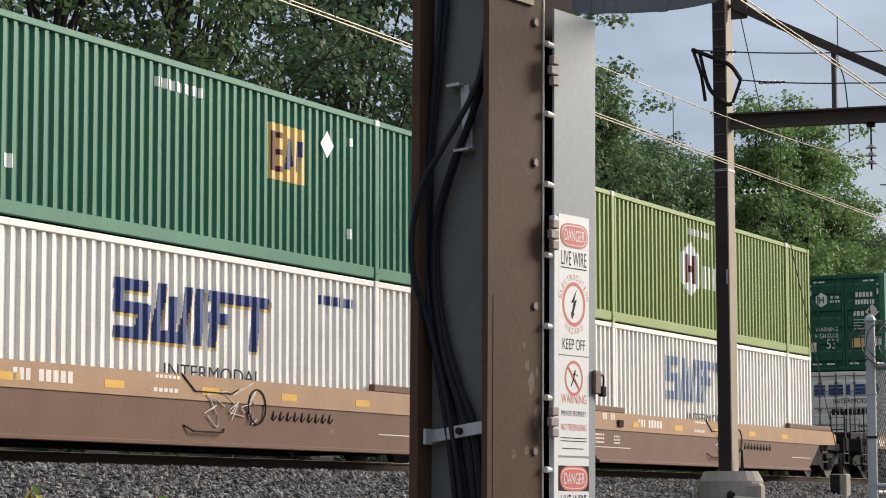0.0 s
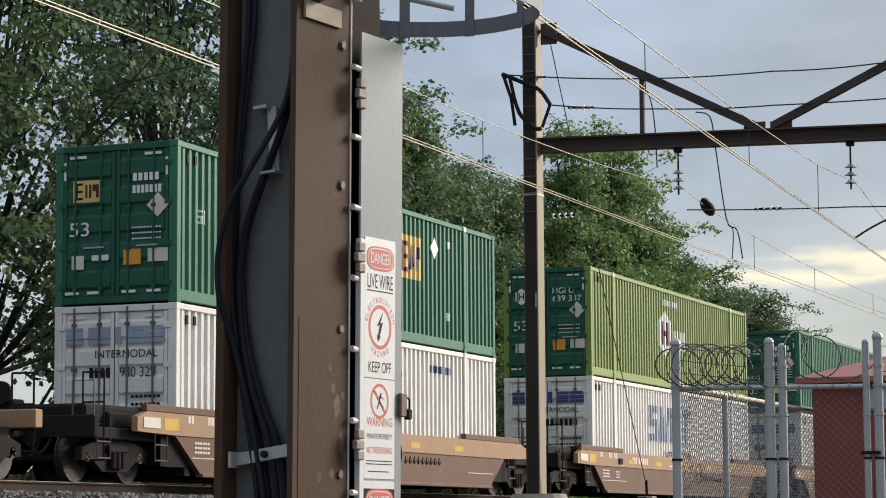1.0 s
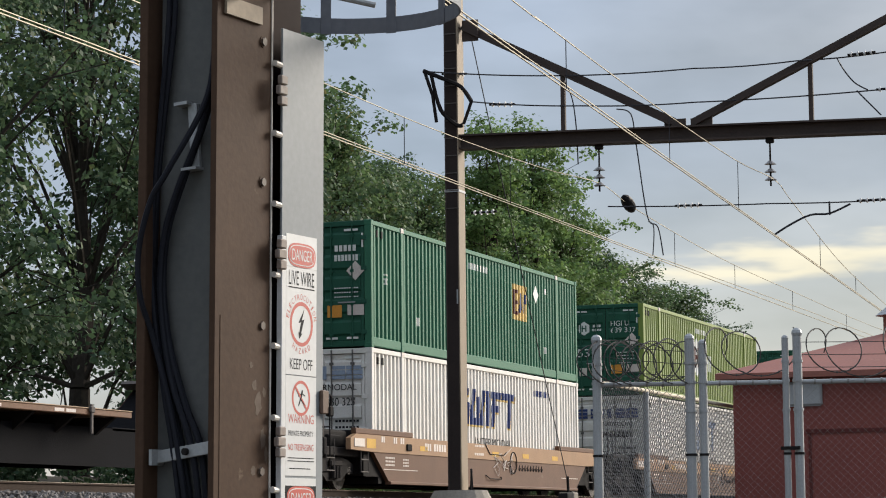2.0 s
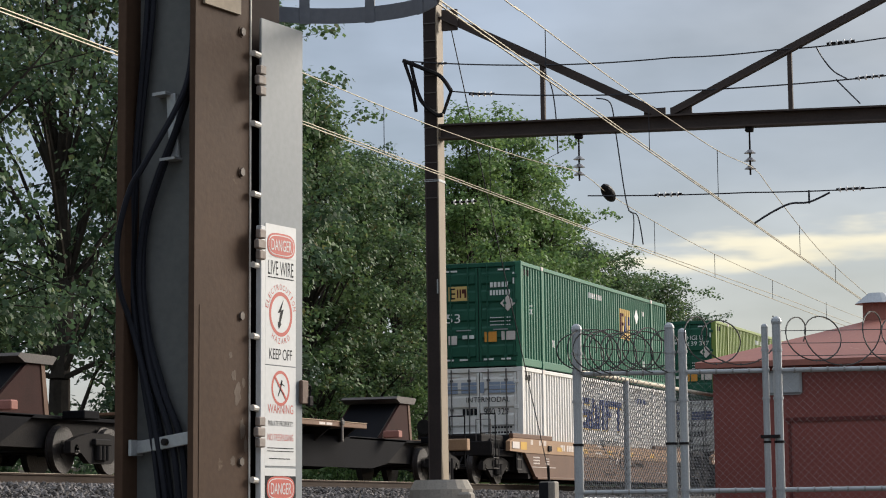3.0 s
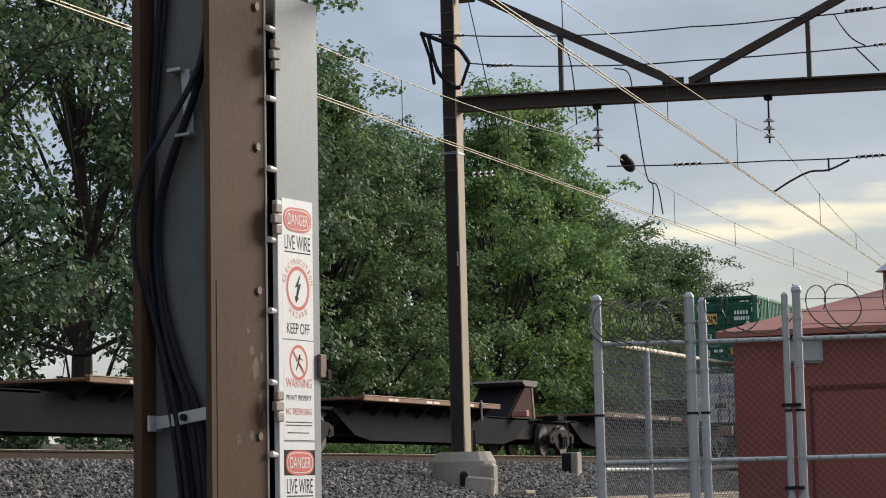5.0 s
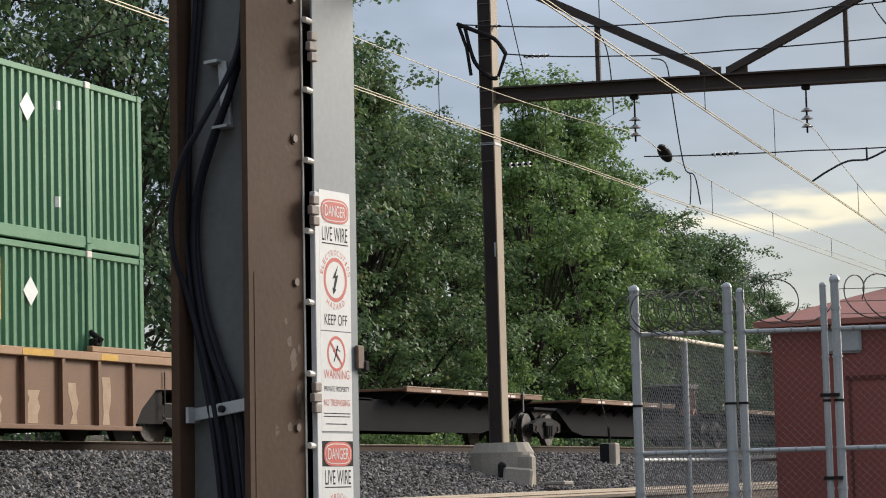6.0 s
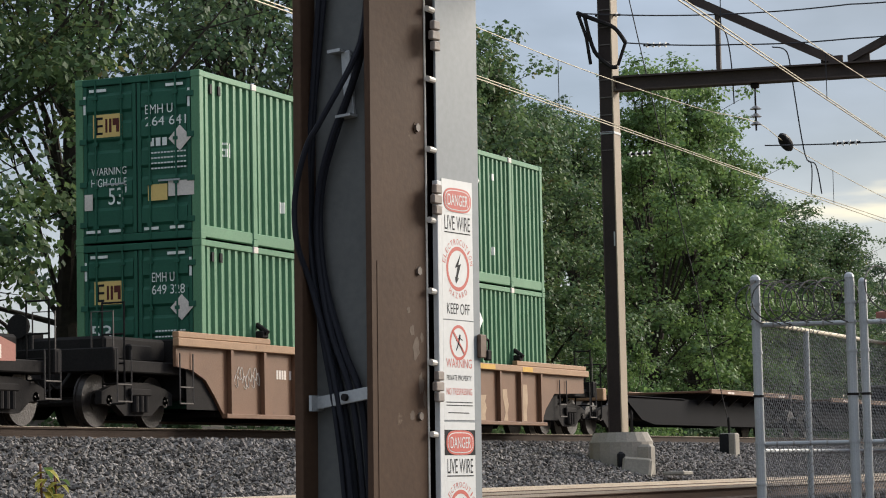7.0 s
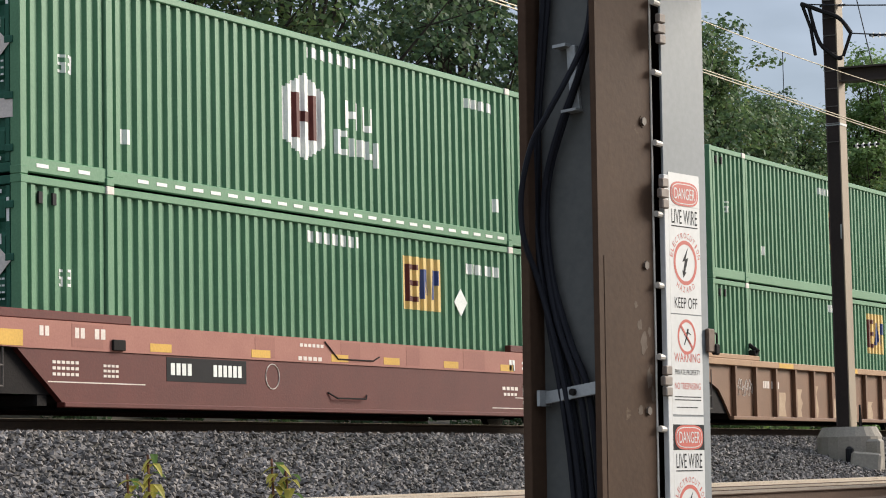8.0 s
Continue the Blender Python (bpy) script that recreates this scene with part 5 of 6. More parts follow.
def wire_pole():
    p = empty("wire_pole", "tall brown steel H-section wire pole on concrete footing", "pole", at=pose(P.x, P.y, 0))
    z0, z1 = 2.3, 14.0
    part("flange", boxed(-0.19, 0.21, -0.096, -0.071, z0, z1, 0.003), POLELIT, p, "flange painted in its sunlit tone")
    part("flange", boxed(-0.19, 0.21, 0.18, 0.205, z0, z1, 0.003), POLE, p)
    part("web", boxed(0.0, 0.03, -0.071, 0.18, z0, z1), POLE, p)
    # dark sheet over the recess paints the pole's shaded side
    part("shaded_side", boxed(-0.188, -0.175, -0.069, 0.178, z0, z1), POLEDK, p)
    for i in range(15):
        z = 8.2 + i * 0.37
        part("step", boxed(-0.205, -0.19, -0.08, 0.19, z, z + 0.02), STEPM, p)
    part("band", boxed(-0.2, 0.22, -0.106, 0.215, 8.55, 8.6), GALV, p)
    bm = tube(bmesh.new(), smooth_path([(-0.05, -0.24, 2.3), (-0.05, -0.26, 2.65), (0.0, -0.24, 2.75), (0.06, -0.24, 2.3)], 5), 0.025)
    part("ground_strap", bm, RUSTDK, p)
    # bent outrigger that carries the two span wires
    bm = bmesh.new()
    tube(bm, smooth_path([(-0.3, 0.62, 11.14), (-0.3, 0.2, 10.95), (-0.3, -0.2, 10.75), (-0.3, -0.44, 10.42)], 5), 0.045)
    tube(bm, [(-0.3, 0.6, 11.14), (-0.3, 0.42, 10.6), (-0.3, 0.34, 10.03)], 0.04)
    tube(bm, smooth_path([(-0.3, 0.45, 11.05), (-0.3, 0.25, 10.3), (-0.3, -0.1, 9.95), (-0.3, -0.24, 9.93)], 5), 0.045)
    tube(bm, [(-0.3, -0.44, 10.42), (-0.3, -0.26, 9.95)], 0.035)
    part("outrigger", bm, RUSTDK, p)
    part("pole_number_plate", boxed(-0.198, -0.1905, -0.06, -0.03, 6.2, 6.5), GALV, p)
    return p


wire_pole()


def footing():
    f = empty("pole_footing", "cracked grey concrete footing of the wire pole", "footing", at=pose(P.x, P.y, -0.28))
    bm = bmesh.new()
    prism(bm, [(0.72 * math.cos(a), 0.66 * math.sin(a)) for a in [k * math.tau / 18 for k in range(18)]], "z", 1.2, 2.42)
    rod(bm, (0, 0, 2.42), (0, 0, 2.62), 0.66, 18, 0.55)
    part("base", bm, CONCRETE, f)
    bm = block(bmesh.new(), -0.45, -0.1, -0.78, -0.35, 1.5, 2.36, 0.05)
    part("buttress", bm, CONCRETE, f)
    # a solid black block stands for the shaded hollow of a broken gap
    part("gap", boxed(-0.78, -0.45, -0.3, -0.16, 1.85, 2.22, 0.05), BLACK, f, "black block for the shade in a broken gap")
    bm = block(bmesh.new(), -0.3, 0.35, -0.3, 0.3, -0.2, 0.2, 0.05)
    part("broken_lump", bm, CONCRETE, f, at=pose(-0.6, -0.55, 1.85, 6, 12, 15))
    part("slab", boxed(-0.5, 0.1, -1.5, -1.05, 1.72, 1.8, 0.02), CONCRETE, f, at=pose(0, 0, 0))


footing()


def disc_insulator(parent, top, n, size, mat=INSUL):
    """A string of porcelain discs on a steel pin, hanging down from top."""
    x, y, z = top
    bm = rod(bmesh.new(), (x, y, z), (x, y, z - 0.2 - n * size * 0.85), 0.02, 6)
    part("pin", bm, RUSTDK, parent)
    for i in range(n):
        zc = z - 0.2 - i * size * 0.8
        bm = rod(bmesh.new(), (x, y, zc - size * 0.35), (x, y, zc), size * 0.62, 14, size * 0.2)
        part("disc", bm, mat, parent)


def gantry():
    g = empty("catenary_beam", "dark steel beam spanning the tracks with sloping struts", "gantry", at=pose(P.x, P.y, BEAM_Z))
    drop = 0.024  # the beam falls slightly away from the pole
    def along(y0, y1, x0, x1, za, zb, mat, name):
        bm = bmesh.new()
        prism(bm, [(y0, za + drop * y0), (y1, za + drop * y1), (y1, zb + drop * y1), (y0, zb + drop * y0)], "x", x0, x1)
        part(name, bm, mat, g)
    along(-17.0, -0.1, -0.16, 0.16, 0.12, 0.155, POLE, "flange")
    along(-17.0, -0.1, -0.16, 0.16, -0.155, -0.12, POLE, "flange")
    along(-17.0, -0.1, -0.012, 0.012, -0.12, 0.12, POLE, "web")
    def strut(name, a, b, w):
        d = Vector(b) - Vector(a)
        m = Matrix.Translation((Vector(a) + Vector(b)) / 2) @ d.to_track_quat("Z", "X").to_matrix().to_4x4()
        bm = bmesh.new()
        block(bm, -w, w, -w, -w + 0.03, -d.length / 2, d.length / 2)
        block(bm, -w, -w + 0.03, -w, w, -d.length / 2, d.length / 2)
        bmesh.ops.transform(bm, matrix=m, verts=bm.verts[:])
        part(name, bm, POLE, g)
    strut("strut", (0, -0.12, 2.51), (0, -4.68, 0.15), 0.09)
    strut("strut", (0, -5.1, 0.12), (0, -9.1, 1.96), 0.09)
    strut("strut", (0, -9.1, 1.96), (0, -13.1, 3.8), 0.09)
    part("gusset", boxed(-0.02, 0.02, -4.95, -4.5, 0.04, 0.2), POLE, g)
    part("gusset", boxed(-0.02, 0.02, -5.5, -5.05, 0.03, 0.19), POLE, g)
    part("gusset", boxed(-0.02, 0.02, -0.5, -0.15, 2.15, 2.6), POLE, g)
    for y, z in ((-2.35, 1.25), (-7.53, 1.13)):
        part("hanger", boxed(-0.045, 0.045, y - 0.045, y + 0.045, 0.1 + drop * y, z), POLE, g)
    for y in (-3.1, -6.67):
        zb = -0.155 + drop * y
        part("clamp", boxed(-0.07, 0.07, y - 0.08, y + 0.08, zb - 0.1, zb, 0.02), RUSTDK, g)
        disc_insulator(g, (0, y, zb - 0.26), 3, 0.2)
        part("hook", rod(bmesh.new(), (0, y, zb - 0.1), (0, y, zb - 0.27), 0.018, 6), RUSTDK, g)
    return g


gantry()


def span_wire(name, label, pts, r, mat, sag=0.0, steps=10):
    """A wire strung between points, with a little sag in each span."""
    out = []
    for a, b in zip(pts, pts[1:]):
        a, b = Vector(a), Vector(b)
        for k in range(steps):
            t = k / steps
            out.append(a.lerp(b, t) - Vector((0, 0, sag * 4 * t * (1 - t))))
    out.append(Vector(pts[-1]))
    me_ob = part(name, tube(bmesh.new(), out, r, 5), mat)
    return tagged(me_ob, label, "wire")


Y1 = 14.07
LINE2 = lambda x: 9.035 + (x - 25.8) * 0.0604
# the messengers climb to their insulators at the pole and hang slack between
HANG_1 = [(-60, 8.3), (20, 8.25), (34, 8.22), (39.4, 8.24), (45, 8.38), (48.9, 8.58), (51.2, 8.4), (55.5, 8.2), (60.6, 8.05), (68, 7.98), (85, 7.95), (118.9, 8.6)]
HANG_2 = [(-60, 8.0), (20, 7.93), (30, 7.95), (36.7, 8.02), (44.2, 8.2), (48.9, 8.45), (51.3, 8.3), (58.4, 7.82), (65.9, 7.62), (80, 7.55), (118.9, 8.2)]


def hung(x, line):
    """Height of a messenger wire at x."""
    return float(np.interp(x, [p[0] for p in line], [p[1] for p in line]))


span_wire("contact_wire", "bright copper contact wire above the main track", [(-60, Y1, 7.4), (48.9, Y1, 7.45), (300, Y1, 7.5)], 0.011, WIRE)
span_wire("contact_wire", "second bright copper wire beside the contact wire", [(-60, Y1 + 0.12, 7.53), (10, Y1 + 0.12, 7.53), (52, Y1 + 0.02, 7.5), (70, Y1, 7.6), (300, Y1, 7.62)], 0.010, WIRE)
span_wire("messenger_wire", "thin messenger wire over the contact wire", smooth_path([(x, Y1, z) for x, z in HANG_1], 5), 0.009, WIRE, 0, 1)
span_wire("contact_wire", "bright copper contact wire above the second track", [(-60, LINE2(-60), 7.25), (48.9, LINE2(48.9), 7.3), (300, LINE2(300), 7.25)], 0.011, WIRE)
span_wire("contact_wire", "twin copper wire above the second track", [(-60, LINE2(-60) + 0.1, 7.36), (30, LINE2(30) + 0.1, 7.42), (42, LINE2(42), 7.33), (200, LINE2(200), 7.33)], 0.010, WIRE)
span_wire("messenger_wire", "thin messenger wire over the second track", smooth_path([(x, LINE2(x), z) for x, z in HANG_2], 5), 0.009, WIRE, 0, 1)


def droppers():
    for x in (26.0, 37.5, 43.0, 55.0, 61.0, 68.0, 76.0, 86.0):
        span_wire("dropper", "short dropper between messenger and contact wire", [(x, Y1, hung(x, HANG_1)), (x, Y1, 7.46)], 0.007, WIREDK, 0, 1)
    for x in (31.0, 38.0, 44.5, 55.5, 62.0, 70.0):
        span_wire("dropper", "short dropper between messenger and contact wire", [(x, LINE2(x), hung(x, HANG_2)), (x, LINE2(x), 7.28)], 0.007, WIREDK, 0, 1)


droppers()
X = P.x
span_wire("cross_wire", "dark span wire over the tracks from the pole", [(X - 0.3, 17.78, 11.13), (X, 14.87, 10.88), (X, 12.04, 10.83), (X, 9.94, 10.83), (X, 7.8, 10.9), (X, 1.0, 11.2)], 0.015, WIREDK, 0.03)
span_wire("cross_wire", "lower dark span wire from the outrigger", [(X - 0.3, 16.72, 10.41), (X, 14.46, 10.22), (X, 12.06, 10.13), (X, 7.84, 10.14), (X, 1.0, 10.5)], 0.015, WIREDK, 0.03)
span_wire("cross_wire", "dark steady span wire below the beam", [(X, 13.9, 8.09), (X, 10.5, 7.97), (X, 7.92, 7.92), (X, 1.0, 8.0)], 0.014, WIREDK, 0.02)
span_wire("contact_wire_steady", "bent steel steady arm holding the contact wire", smooth_path([(X - 0.05, LINE2(X), 7.34), (X, 10.1, 7.54), (X, 9.71, 7.70), (X, 9.33, 7.71), (X, 8.91, 7.88)], 4), 0.022, WIREDK, 0, 1)
span_wire("drop_wire", "short drop post of the steady arm", [(X, 9.33, 7.95), (X, 9.33, 7.68)], 0.02, WIREDK, 0, 1)
span_wire("feeder_wire", "slack dark feeder wire looping down from the span", smooth_path([(X, 13.68, 10.1), (X, 13.38, 9.98), (X, 13.28, 9.38), (X, 13.13, 8.21), (X, 13.03, 7.74), (X, 12.85, 7.61), (X, 12.75, 7.03)], 5), 0.014, WIREDK, 0, 1)
span_wire("feeder_wire", "short looped dark jumper wire", smooth_path([(X, 14.85, 10.86), (X, 14.64, 10.43), (X, 14.55, 9.8), (X, 14.52, 9.0)], 5), 0.014, WIREDK, 0, 1)
span_wire("feeder_wire", "short looped jumper below the steady wire", smooth_path([(X, 13.05, 7.74), (X, 12.95, 7.66), (X, 12.94, 7.4), (X, 12.97, 7.04)], 5), 0.012, WIREDK, 0, 1)
span_wire("jumper_wire", "slack dark jumper between the two span wires", smooth_path([(X, 9.1, 10.83), (X, 8.95, 10.55), (X, 8.75, 10.3), (X, 8.5, 10.14)], 5), 0.015, WIREDK, 0, 1)
span_wire("jumper_wire", "dark jumper dropping from the lower span wire", smooth_path([(X, 8.72, 10.14), (X, 8.55, 9.95), (X, 8.25, 9.62)], 5), 0.015, WIREDK, 0, 1)
span_wire("guy_wire", "long thin guy wire from pole to concrete anchor", [(X, P.y - 0.25, 12.3), (59.2, 18.0, 2.75)], 0.012, WIREDK, 0.05)


def damper():
    d = tagged(part("damper_weight", bmesh.new(), BLACK), "black oval weight on the messenger wire", "weight")
    bm = bmesh.new()
    bmesh.ops.create_uvsphere(bm, u_segments=14, v_segments=8, radius=0.5)
    bmesh.ops.transform(bm, matrix=Matrix.LocRotScale((51.1, Y1, 8.42), Euler((0, 0.35, 0)), (0.75, 0.28, 0.24)), verts=bm.verts[:])
    bm.to_mesh(d.data)
    bm.free()


damper()


def bead_insulator(x, y, z, n, tilt):
    t = empty("strain_insulator", "pale ribbed strain insulator in the span wire", "insulator", "strain insulators", at=pose(x, y, z, tilt))
    part("core", rod(bmesh.new(), (0, -0.28, 0), (0, 0.28, 0), 0.025, 6), RUSTDK, t)
    for i in range(n):
        y0 = -0.2 + 0.4 * i / (n - 1)
        part("shed_disc", rod(bmesh.new(), (0, y0 - 0.012, 0), (0, y0 + 0.03, 0), 0.06, 12, 0.035), INSULW, t)


for y, z, tilt in ((17.2, 11.08, 3), (16.15, 10.36, 3), (12.2, 8.02, 1), (8.6, 10.88, -2), (8.05, 10.14, -2), (8.5, 7.93, 0)):
    bead_insulator(X - 0.02, y, z, 4, tilt)
bead_insulator(X - 0.1, 16.55, 8.1, 4, 0)


def anchor():
    a = empty("guy_anchor", "small square concrete guy anchor in ballast", "anchor", at=pose(59.3, 18.0, 1.85))
    part("block", boxed(-0.2, 0.2, -0.2, 0.2, -0.3, 0.56, 0.03), CONCRETE, a)
    part("face_plate", boxed(-0.225, -0.203, -0.04, 0.19, 0.06, 0.54), BLACK, a)
    part("guy_clamp", rod(bmesh.new(), (0, 0, 0.55), (-0.08, -0.01, 0.95), 0.035, 8), RUSTDK, a)


anchor()


# ---------------------------------------------------------------- fenced enclosure
def fence_post(name_label, x, y, top, r, ball):
    p = empty("fence_post", name_label, "fence post", "fence posts", at=pose(x, y, 0))
    part("tube", rod(bmesh.new(), (0, 0, -0.05), (0, 0, top), r, 14), GALV, p)
    bm = bmesh.new()
    bmesh.ops.create_uvsphere(bm, u_segments=12, v_segments=6, radius=r * (1.2 if ball else 1.02))
    bmesh.ops.translate(bm, vec=(0, 0, top + r * 0.3), verts=bm.verts[:])
    part("cap", bm, GALV, p)
    for z in (0.7, 1.4, 1.82, 2.3, 2.75, 3.05, 3.25):
        if z < top:
            part("tie_band", rod(bmesh.new(), (0, 0, z), (0, 0, z + 0.025), r * 1.18, 14), RUSTDK if z in (2.3,) else GALV, p)
    return p


def chain_link(a, b, z0, z1, thick=0.0022):
    """Woven diamond mesh between two points of a fence line."""
    a, b = Vector((*a, 0)), Vector((*b, 0))
    w, h, s = (b - a).length, z1 - z0, 0.078
    d = (b - a).normalized()
    side = Vector((-d.y, d.x, 0)) * 0.003
    verts, faces = [], []
    n = int((w + h) / s) + 1
    for i in range(n):
        c = i * s
        for flip in (False, True):
            u0, u1 = max(0.0, c - h), min(w, c)
            if u1 - u0 < 0.01:
                continue
            pts = []
            for u in (u0, u1):
                v = c - u
                uu = w - u if flip else u
                pts.append(a + d * uu + Vector((0, 0, z0 + v)) + side * (1 if flip else -1))
            t = (pts[1] - pts[0]).normalized()
            o = t.cross(side.normalized()) * thick
            e = side.normalized() * thick
            k = len(verts)
            for p in pts:
                verts += [tuple(p + o), tuple(p + e - o * 0.5), tuple(p - e - o * 0.5)]
            faces += [(k, k + 1, k + 4, k + 3), (k + 1, k + 2, k + 5, k + 4), (k + 2, k, k + 3, k + 5)]
    me = from_lists("mesh_fabric", verts, faces, MESHWIRE)
    return me


MESHWIRE = material("weathered fence wire", (0.26, 0.25, 0.24), (0.16, 0.15, 0.14), rough=0.6, metal=0.3, bump=0.0)
RAZOR = material("dull razor wire", (0.055, 0.053, 0.05), (0.03, 0.028, 0.026), rough=0.6, metal=0.3, bump=0.0)
F1, FA, FA2, FB, FB2, FC = (24.97, 7.25), (25.22, 6.32), (25.25, 6.19), (25.44, 5.36), (25.47, 5.24), (25.95, 3.0)
fence_post("pale galvanised corner post of the enclosure fence", *F1, 3.50, 0.05, True)
fence_post("thick blue-grey galvanised gate post", *FA, 3.50, 0.054, False)
fence_post("slim galvanised stile beside the gate post", *FA2, 3.45, 0.045, False)
fence_post("slim galvanised latch stile of the gate", *FB, 3.49, 0.036, False)
fence_post("pale galvanised gate post on the latch side", *FB2, 3.54, 0.048, True)


def tie_ring():
    me = bpy.data.meshes.new("tie_wire")
    bm = rod(bmesh.new(), (0, 0, -0.009), (0, 0, 0.009), 0.031, 8)
    bm.to_mesh(me)
    bm.free()
    me.materials.append(MESHWIRE)
    return me


TIE_RING = tie_ring()


def fence_run(label, a, b, z0, z1, rails, posts=(), thick=0.0022):
    f = empty("chain_link_fence", label, "fence", "fence runs", at=pose(0, 0, 0))
    for z in rails:
        part("rail", rod(bmesh.new(), (*a, z), (*b, z), 0.024, 10), GALV if z < 3.06 else HUTTOP, f)
    ob = new("mesh_fabric", chain_link(a, b, z0, z1, thick))
    ob.parent = f
    run = Vector(b) - Vector(a)
    for z in rails:  # twisted ties that hold the fabric to the rails
        for k in range(1, min(14, int(run.length / 0.17))):
            p = Vector(a) + run.normalized() * 0.17 * k
            share("tie_wire", TIE_RING, f, pose(p.x, p.y, z, 0, 90, math.degrees(math.atan2(run.y, run.x)) + 8))
    for p in posts:
        part("post", rod(bmesh.new(), (*p, -0.05), (*p, z1), 0.036, 12), GALV, f)
    return f


fence_run("chain-link fence panel beside the gate post", F1, FA, 0.1, 3.05, (3.05, 1.82), (), 0.0027)
fence_run("closed chain-link gate leaf with galvanised frame", FA2, FB, 0.2, 3.08, (3.05, 1.82), (), 0.0013)
fence_run("chain-link fence running on past the gate", FB2, FC, 0.1, 3.05, (3.05, 1.82), (), 0.0013)
fence_run("long chain-link side fence with pale top rail", (25.1, 7.25), (37.0, 7.25), 0.1, 3.07, (3.08, 1.75), [(26.9, 7.25), (29.5, 7.25), (33, 7.25)], 0.003)


def razor_coil(a, b, z, r, turns, seed, label):
    rng = random.Random(seed)
    a, b = Vector((*a, z)), Vector((*b, z))
    d = (b - a).normalized()
    s = Vector((-d.y, d.x, 0))
    bm = bmesh.new()
    pts = []
    n = int(turns * 22)
    for i in range(n + 1):
        t = i / n
        ang = t * turns * math.tau
        rr = r * (1 + 0.12 * math.sin(ang * 0.37 + seed))
        p = a.lerp(b, t) + d * 0.10 * math.sin(ang * 0.5) + (s * math.cos(ang) + Vector((0, 0, 1)) * math.sin(ang)) * rr + d * math.cos(ang) * r * 0.95
        pts.append(p)
    tube(bm, pts, 0.0075, 4)
    for p, q in zip(pts[::2], pts[1::2]):  # barbs
        m = (p + q) / 2
        t = (q - p).normalized()
        v = [bm.verts.new(m + t * 0.02), bm.verts.new(m + Vector((0, 0, 0.016)) + s * 0.006), bm.verts.new(m - t * 0.02), bm.verts.new(m - Vector((0, 0, 0.016)) - s * 0.006)]
        bm.faces.new(v)
    return tagged(part("razor_wire", bm, RAZOR), label, "razor wire")


razor_coil((25.0, 7.28), (25.2, 6.36), 3.28, 0.215, 11, 1, "tight coils of razor wire on the fence panel")
razor_coil((25.25, 6.2), (25.42, 5.4), 3.36, 0.25, 2.2, 2, "loose loops of razor wire over the gate")
razor_coil((25.48, 5.2), (25.9, 3.3), 3.36, 0.25, 5, 3, "loose loops of razor wire past the gate")
for z in (3.2, 3.33, 3.46):
    span_wire("barbed_wire", "barbed strand strung slackly above the fence", [(*F1, z + 0.02), (*FA, z - 0.08)], 0.004, RAZOR, 0.01, 4)
    span_wire("barbed_wire", "barbed strand strung above the far fence", [(*FB2, z), (*FC, z)], 0.004, RAZOR, 0.01, 4)
for z in (1.5, 2.35):
    tagged(part("gate_latch", boxed(FB[0] - 0.05, FB2[0] + 0.03, FB2[1] - 0.02, FB[1] + 0.06, z, z + 0.035), RUSTDK), "rusty gate latch bar between the posts", "latch", "gate latches")


def shed():
    s = empty("shed", "oxide red metal shed with shallow faded red roof", "shed", at=pose(30.3, 7.05, 0))
    w, d, h = 6.2, 5.0, 3.44
    part("wall", boxed(0, 0.12, -w, 0, 0, h), SHEDRED, s)
    part("wall", boxed(d - 0.12, d, -w, 0, 0, h), SHEDRED, s)
    part("wall", boxed(0.12, d - 0.12, -0.12, 0, 0, h), SHEDRED, s)
    part("wall", boxed(0.12, d - 0.12, -w, -w + 0.12, 0, h), SHEDRED, s)
    bm = bmesh.new()
    e = 0.18
    base = [bm.verts.new(v) for v in ((-e, e, h), (d + e, e, h), (d + e, -w - e, h), (-e, -w - e, h))]
    top = [bm.verts.new((d / 2, -1.7, h + 0.68)), bm.verts.new((d / 2, -w + 1.7, h + 0.68))]
    low = [bm.verts.new(v.co - Vector((0, 0, 0.07))) for v in base]
    bm.faces.new((base[0], base[3], top[1], top[0]))
    bm.faces.new((base[1], base[0], top[0]))
    bm.faces.new((base[2], base[1], top[0], top[1]))
    bm.faces.new((base[3], base[2], top[1]))
    bm.faces.new(low)
    for i in range(4):
        bm.faces.new((base[i], base[(i + 1) % 4], low[(i + 1) % 4], low[i]))
    bmesh.ops.recalc_face_normals(bm, faces=bm.faces[:])
    roof = part("roof", bm, SHEDROOF, s)
    vent = part("vent_stack", rod(bmesh.new(), (d / 2, -1.66, h + 0.6), (d / 2, -1.66, h + 0.86), 0.2, 14), SHEDROOF, s)
    part("vent_cap", rod(bmesh.new(), (d / 2, -1.66, h + 0.86), (d / 2, -1.66, h + 1.0), 0.3, 16, 0.12), GALV, vent, "pale metal cap")
    for y in (-0.95, -2.2):
        part("panel_seam", boxed(-0.012, 0, y - 0.02, y + 0.02, 0, h - 0.75), MAROON, s)
    part("lintel", boxed(-0.02, 0, -2.25, -0.9, h - 0.75, h - 0.7), MAROON, s)
    for i in range(5):
        part("wall_rib", boxed(-0.018, 0, -2.9 - i * 0.7, -2.84 - i * 0.7, 0, h - 0.1), SHEDRED, s)
    part("wall_box", boxed(-0.05, 0, -1.12, -0.66, h - 0.42, h - 0.12, 0.03), GALV, s, "pale grey metal box")


shed()


